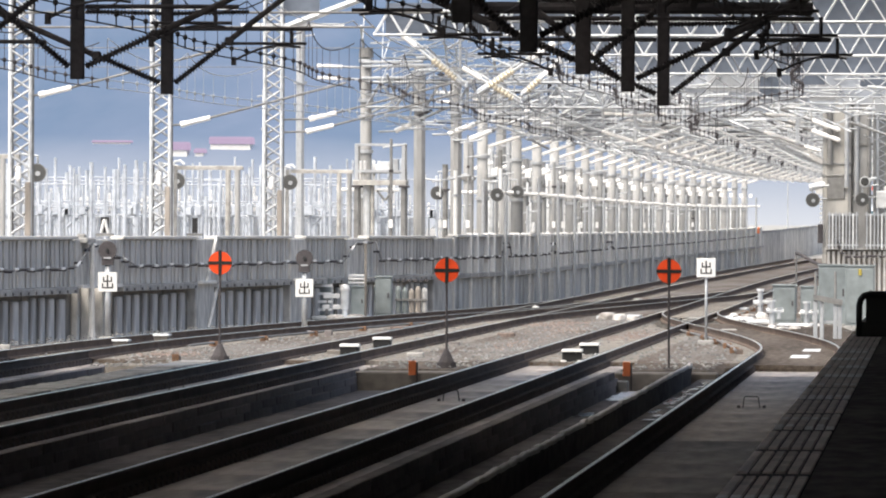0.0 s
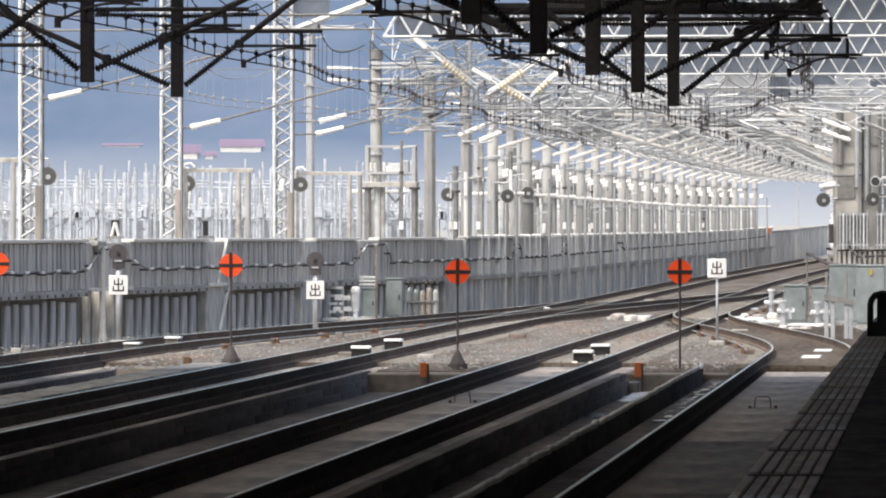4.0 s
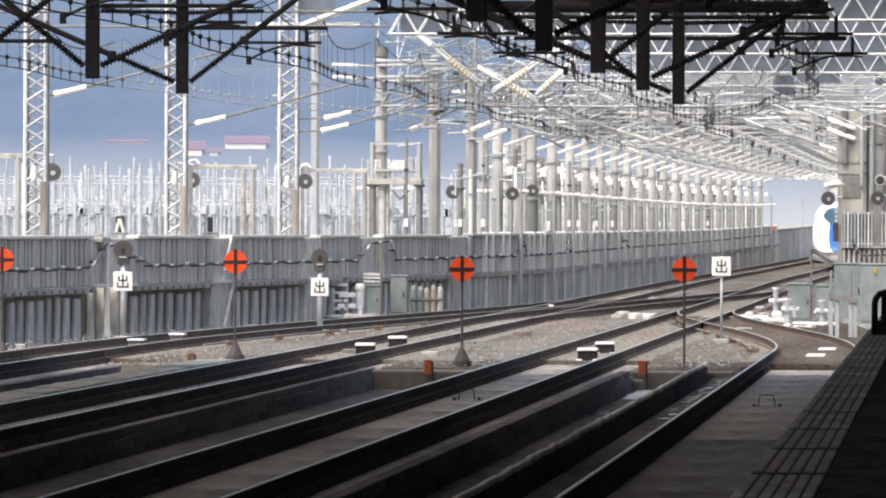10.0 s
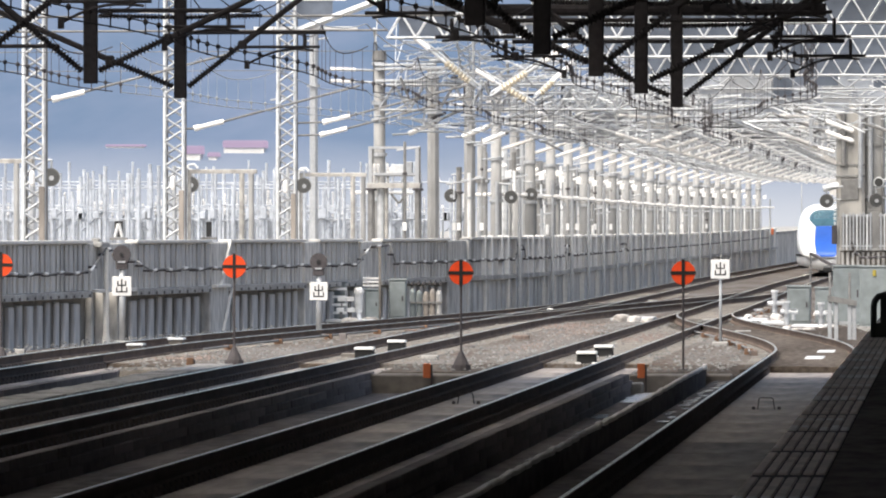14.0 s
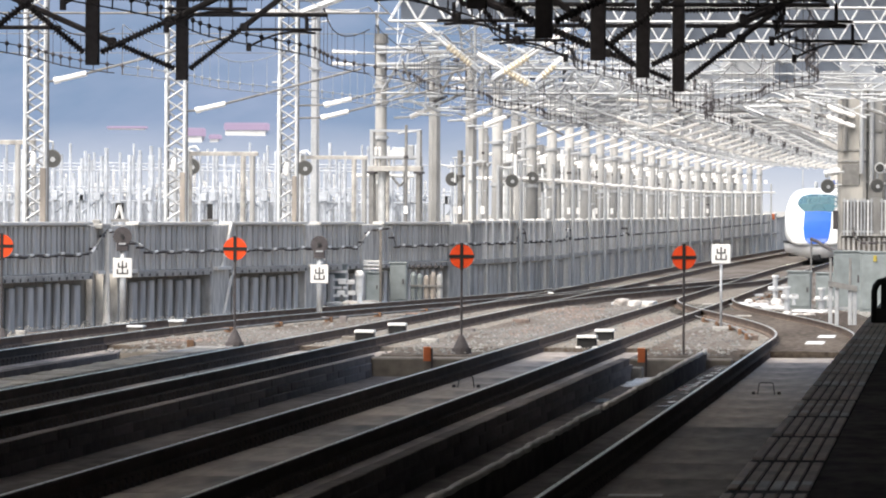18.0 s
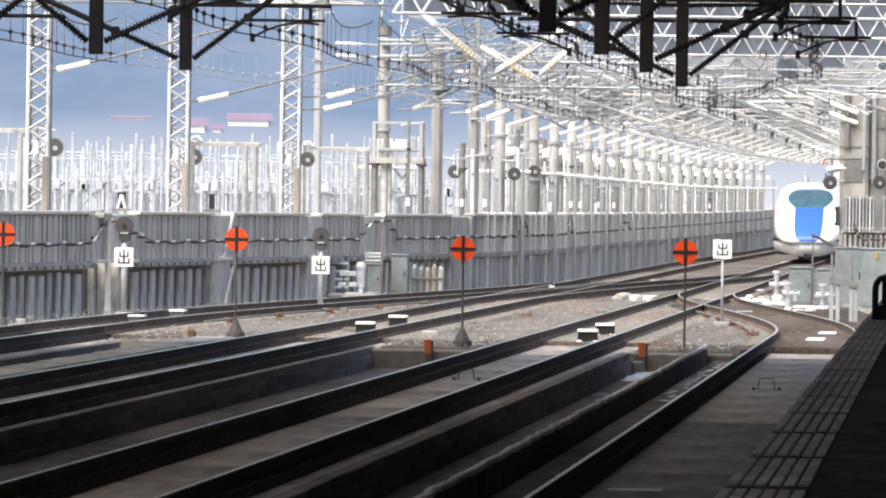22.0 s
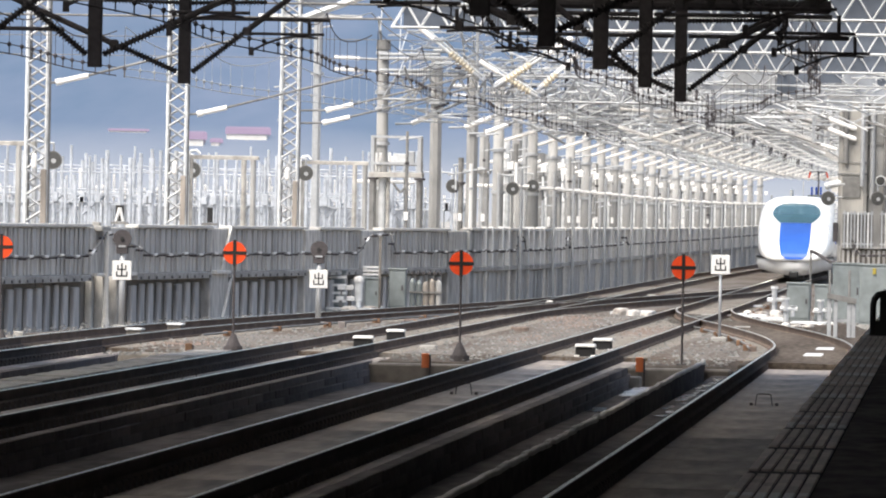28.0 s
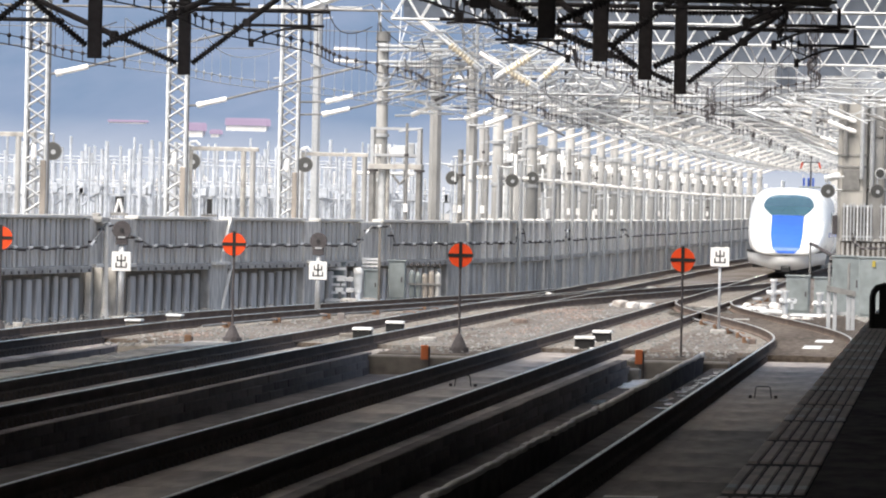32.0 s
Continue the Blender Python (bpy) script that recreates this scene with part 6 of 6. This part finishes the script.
    for x, y, w, d in ((-5.3, 128, 0.35, 3), (-8.4, 143, 0.5, 6), (-8.5, 137, 0.3, 3)):
        puddle(x, y, w, d)
    wet_floor(-5.44, -4.56, 138.6, 146.3)
    solid("grey_block", Shape().box(-0.14, 0.14, -0.3, 0.3, -0.54, -0.34, 0.02), WORN, "small grey concrete block beside the wet floor", "block", at=pose(-5.42, 145.8, 0))
    solid("bed_ledge", Shape().box(-4.08, -3.74, 60, 150, -0.56, -0.32), FLOOR, "wet concrete ledge beside the platform track", "ledge", kind="structure")
    rnd = random.Random(5)
    for i in range(15):
        puddle(-3.91 + rnd.uniform(-0.08, 0.08), 143.5 - 2.0 * i + rnd.uniform(-0.6, 0.6), rnd.uniform(0.08, 0.24), rnd.uniform(0.7, 2.0), -0.315)
    solid("painted_bar", Shape().box(-0.24, 0.24, -0.22, 0.22, -0.256, -0.248, 0.003), WHITE, "white painted bar on the track slab", "marking", at=pose(-2.82, 76.1, 0))
    hoop(-7.06, 123.5, -0.255)
    hoop(-2.6, 119.8, -0.255)
    hoop(-11.45, 127.6, -0.255)
    # lineside group beside the left barrier
    cabinet(-15.44, 236.6, 0.48, 0.5, 1.16)
    cabinet(-16.0, 234.5, 0.42, 0.4, 0.9)
    cabinet(-16.87, 233.4, 0.42, 0.3, 1.1)
    ladder_rack(-16.9, 232.9)
    for x, z in ((-16.68, 0.36), (-16.44, 0.36), (-16.72, 0.06), (-16.42, 0.06)):
        shelf_box(x, 232, z)
    white_bottle(-16.2, 232)
    rusty_post(-15.69, 233, 1.85)
    # lineside group near the platform end
    cabinet(-4.0, 224, 0.62, 0.6, 1.05)
    cabinet(-3.35, 226, 0.5, 0.6, 1.0)
    cabinet(-2.7, 222, 0.75, 0.6, 1.6, label="tall grey steel cabinet beside the track")
    cabinet(-1.95, 218, 0.75, 0.6, 1.6, label="tall grey steel cabinet beside the track")
    pipe_manifold(-4.8, 236, 0.8)
    pipe_manifold(-4.15, 218, 0.6)
    pipe_manifold(-3.2, 214, 0.6)
    platform_box(-0.730, 80.9)
    fence(-3.2, -2.3, 250, 1.72, 2.82, 9)
    fence(-2.1, -1.1, 250, 1.72, 2.82, 9)
    lattice_mast(-1.55, 263, 9.0, 0.28, ())
    horn_box(-2.2, 261)
    right_barrier()
    solid("pier_wall", Shape().box(-1.98, 4.0, 264, 264.6, -0.8, 9.0, 0.05), CREAM, "pale concrete pier wall behind the lattice mast", "wall", kind="structure")
    clamped_hose([(-2.9, 249.9, 1.95), (-2.85, 249.9, 1.75), (-2.75, 249.9, 1.6), (-2.62, 249.9, 1.5), (-2.3, 249.9, 1.5), (-1.9, 249.9, 1.52), (-1.5, 249.9, 1.5)])
    clamped_hose([(-4.2, 255, 1.6), (-4.0, 254.5, 1.52), (-3.8, 254, 1.4), (-3.6, 253, 1.3), (-3.4, 251, 1.26), (-3.2, 249.9, 1.25)], 0.05)
    solid("hose_post", Shape().tube((0, 0, -0.4), (0, 0, 1.6), 0.03, 8), WORN, "grey post that carries a hose", "post", at=pose(-4.2, 255, 0))
    trestle(-2.68, 189)
    pipe_bundle(-15.1, 238)
    slat_box(-16.38, 236)
    solid("yellow_plate", Shape().box(-0.045, 0.045, -0.03, 0.0, 1.12, 1.28, 0.01), YELLOW, "small yellow plate on the cabinet", "plate", at=pose(-1.95, 217.97, 0))
    for x in (-2.82, -2.36):
        solid("upright_pipe", Shape().tube((0, 0, -0.3), (0, 0, 1.3), 0.035, 8), WORN, "upright grey pipe before the cabinets", "pipe", "upright pipes", at=pose(x, 199, 0))
    for p, q in (((-12.2, 190, 6.78), (-10.55, 190, 5.44)), ((-8.06, 179, 6.2), (-9.7, 179, 5.12)), ((-8.87, 200, 6.26), (-9.8, 200, 5.41)), ((-11.2, 200, 6.08), (-9.8, 200, 5.24))):
        strain_string(p, q)
    for y, x0, z0, x1, z1 in ((257, -16.43, 5.24, -15.66, 5.58), (261, -15.03, 5.2, -14.22, 5.51), (268.78, -14.86, 5.11, -14.11, 5.4)):
        mast_rod(y, x0, z0, x1, z1)
    colonnade()
    far_masts()
    for x, y in ((-15.1, 300), (-14.96, 300), (-14.25, 300), (-16.4, 262), (-14.6, 318), (-14.4, 318), (-13.9, 330)):
        capsule_post(x, y)
    rnd = random.Random(23)
    for x, y, w, h, n in ((-8.6, 231, 0.45, 0.2, 3), (-5.2, 235, 0.42, 0.2, 3), (-3.75, 208, 0.34, 0.14, 3), (-3.1, 213, 0.3, 0.18, 2), (-3.85, 250, 0.4, 0.2, 1), (-4.6, 228, 0.36, 0.16, 3), (-11.9, 254, 0.45, 0.2, 2), (-16.1, 231.3, 0.45, 0.14, 2)):
        for i in range(n):
            white_bag(x + (i - (n - 1) / 2) * w * 0.85, y + rnd.uniform(-1.5, 1.5), w * rnd.uniform(0.6, 1.1), h * rnd.uniform(0.6, 1.1), rnd.uniform(-25, 25))
    rnd = random.Random(17)
    for i in range(44):
        y = rnd.uniform(160, 300)
        x = rnd.uniform(wall_x(y) + 1.0, -4.4 if y > 215 else -2.6)
        if min(abs(abs(x - centre(k, y)) - 0.7525) for k in (1, 2, 3, 4, 5)) > 0.3:
            marker_block(x, y, rnd.uniform(0.12, 0.4), rnd.uniform(0.03, 0.16), rnd.choice((DIRTY_SHADED, GRIMY, RUST_STONE, DIRTY_SHADED, CONCRETE)))
    for k, y0, y1, side in ((4, 170, 225, 1.3), (3, 196, 250, -1.35), (1, 166, 205, -1.25), (2, 232, 290, 1.3)):
        point_rod(k, y0, y1, side)
    solid("end_marker", Shape().box(-0.16, 0.16, -0.1, 0.1, 1.7, 2.1, 0.03), ORANGE, "small dull red marker on the end of the barrier", "marker", at=pose(wall_x(541) + 0.1, 541, grade(541)))
    mast = thing("slim_mast", "slim white mast beyond the bend", "mast", at=pose(-11.2, 640, grade(640)))
    part("pole", Shape().tube((0, 0, -1.5), (0, 0, 5.0), 0.05, 8), GALV, mast)
    for xf, h in ((-13.0, 6.9), (-9.4, 7.1), (-6.0, 6.85), (-3.5, 7.0), (-11.0, 6.4), (-4.6, 6.3), (-2.2, 6.6)):
        feeder(xf, h, 161, 540, 27.6, 0.35, GALV, 0.014)
    for xf, h in ((-16.6, 8.4), (-14.0, 8.5)):
        feeder(xf + 0.6, h, 245, 540, 13.8, 0.2, GALV, 0.02)
    hill()


HILL_LINE = ((2300, -4), (2700, 4), (3100, 26), (3500, 70), (3900, 190), (4300, 310))


def hill_z(r):
    for (a, p), (b, q) in zip(HILL_LINE, HILL_LINE[1:]):
        if r <= b:
            return p + (q - p) * (r - a) / (b - a)
    return HILL_LINE[-1][1]


def hill():
    s = Shape()
    n, m = 90, len(HILL_LINE)
    for i in range(n + 1):
        a = math.radians(-35 + 70 * i / n)
        for r, h in HILL_LINE:
            s.v.append((r * math.sin(a), r * math.cos(a), h * (1 + 0.15 * noise.noise((i * 0.23, r * 0.001, 3))) if h > 60 else h))
    s.f += [(i * m + j, i * m + m + j, i * m + m + 1 + j, i * m + 1 + j) for i in range(n) for j in range(m - 1)]
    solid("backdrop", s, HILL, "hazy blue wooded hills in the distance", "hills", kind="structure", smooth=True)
    for x0, w, d, h, r in ((-271.5, 3, 12, 3, 3126), (-262, 15, 14, 5.0, 3150), (-278.6, 5.5, 12, 5.5, 3125), (-308, 14, 10, 1.5, 3170)):
        t = thing("hillside_building", "far hillside building with a red roof in haze", "building", at=pose(x0, math.sqrt(r * r - x0 * x0), hill_z(r)))
        part("wall", Shape().box(-w / 2, w / 2, 0, d, -3, h * 0.45), PALE, t)
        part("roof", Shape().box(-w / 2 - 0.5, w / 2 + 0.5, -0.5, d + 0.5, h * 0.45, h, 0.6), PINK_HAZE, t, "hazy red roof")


DRIVE = ((0, 525), (3.5, 503), (5.5, 490.5), (8, 475.5), (10, 463.5), (12, 451.5), (14, 438.5), (17, 420.5), (20, 403.8), (23, 388.5), (25.5, 378.3), (28, 368.5), (30, 360.5), (32, 353))


def motions():
    """The train draws in along the second track and slows."""
    walk(TRAIN, [(t, pose(centre(2, y), y, grade(y), 0, 0, -math.degrees(0.00012 * (y - 350)))) for t, y in DRIVE])


build()
motions()
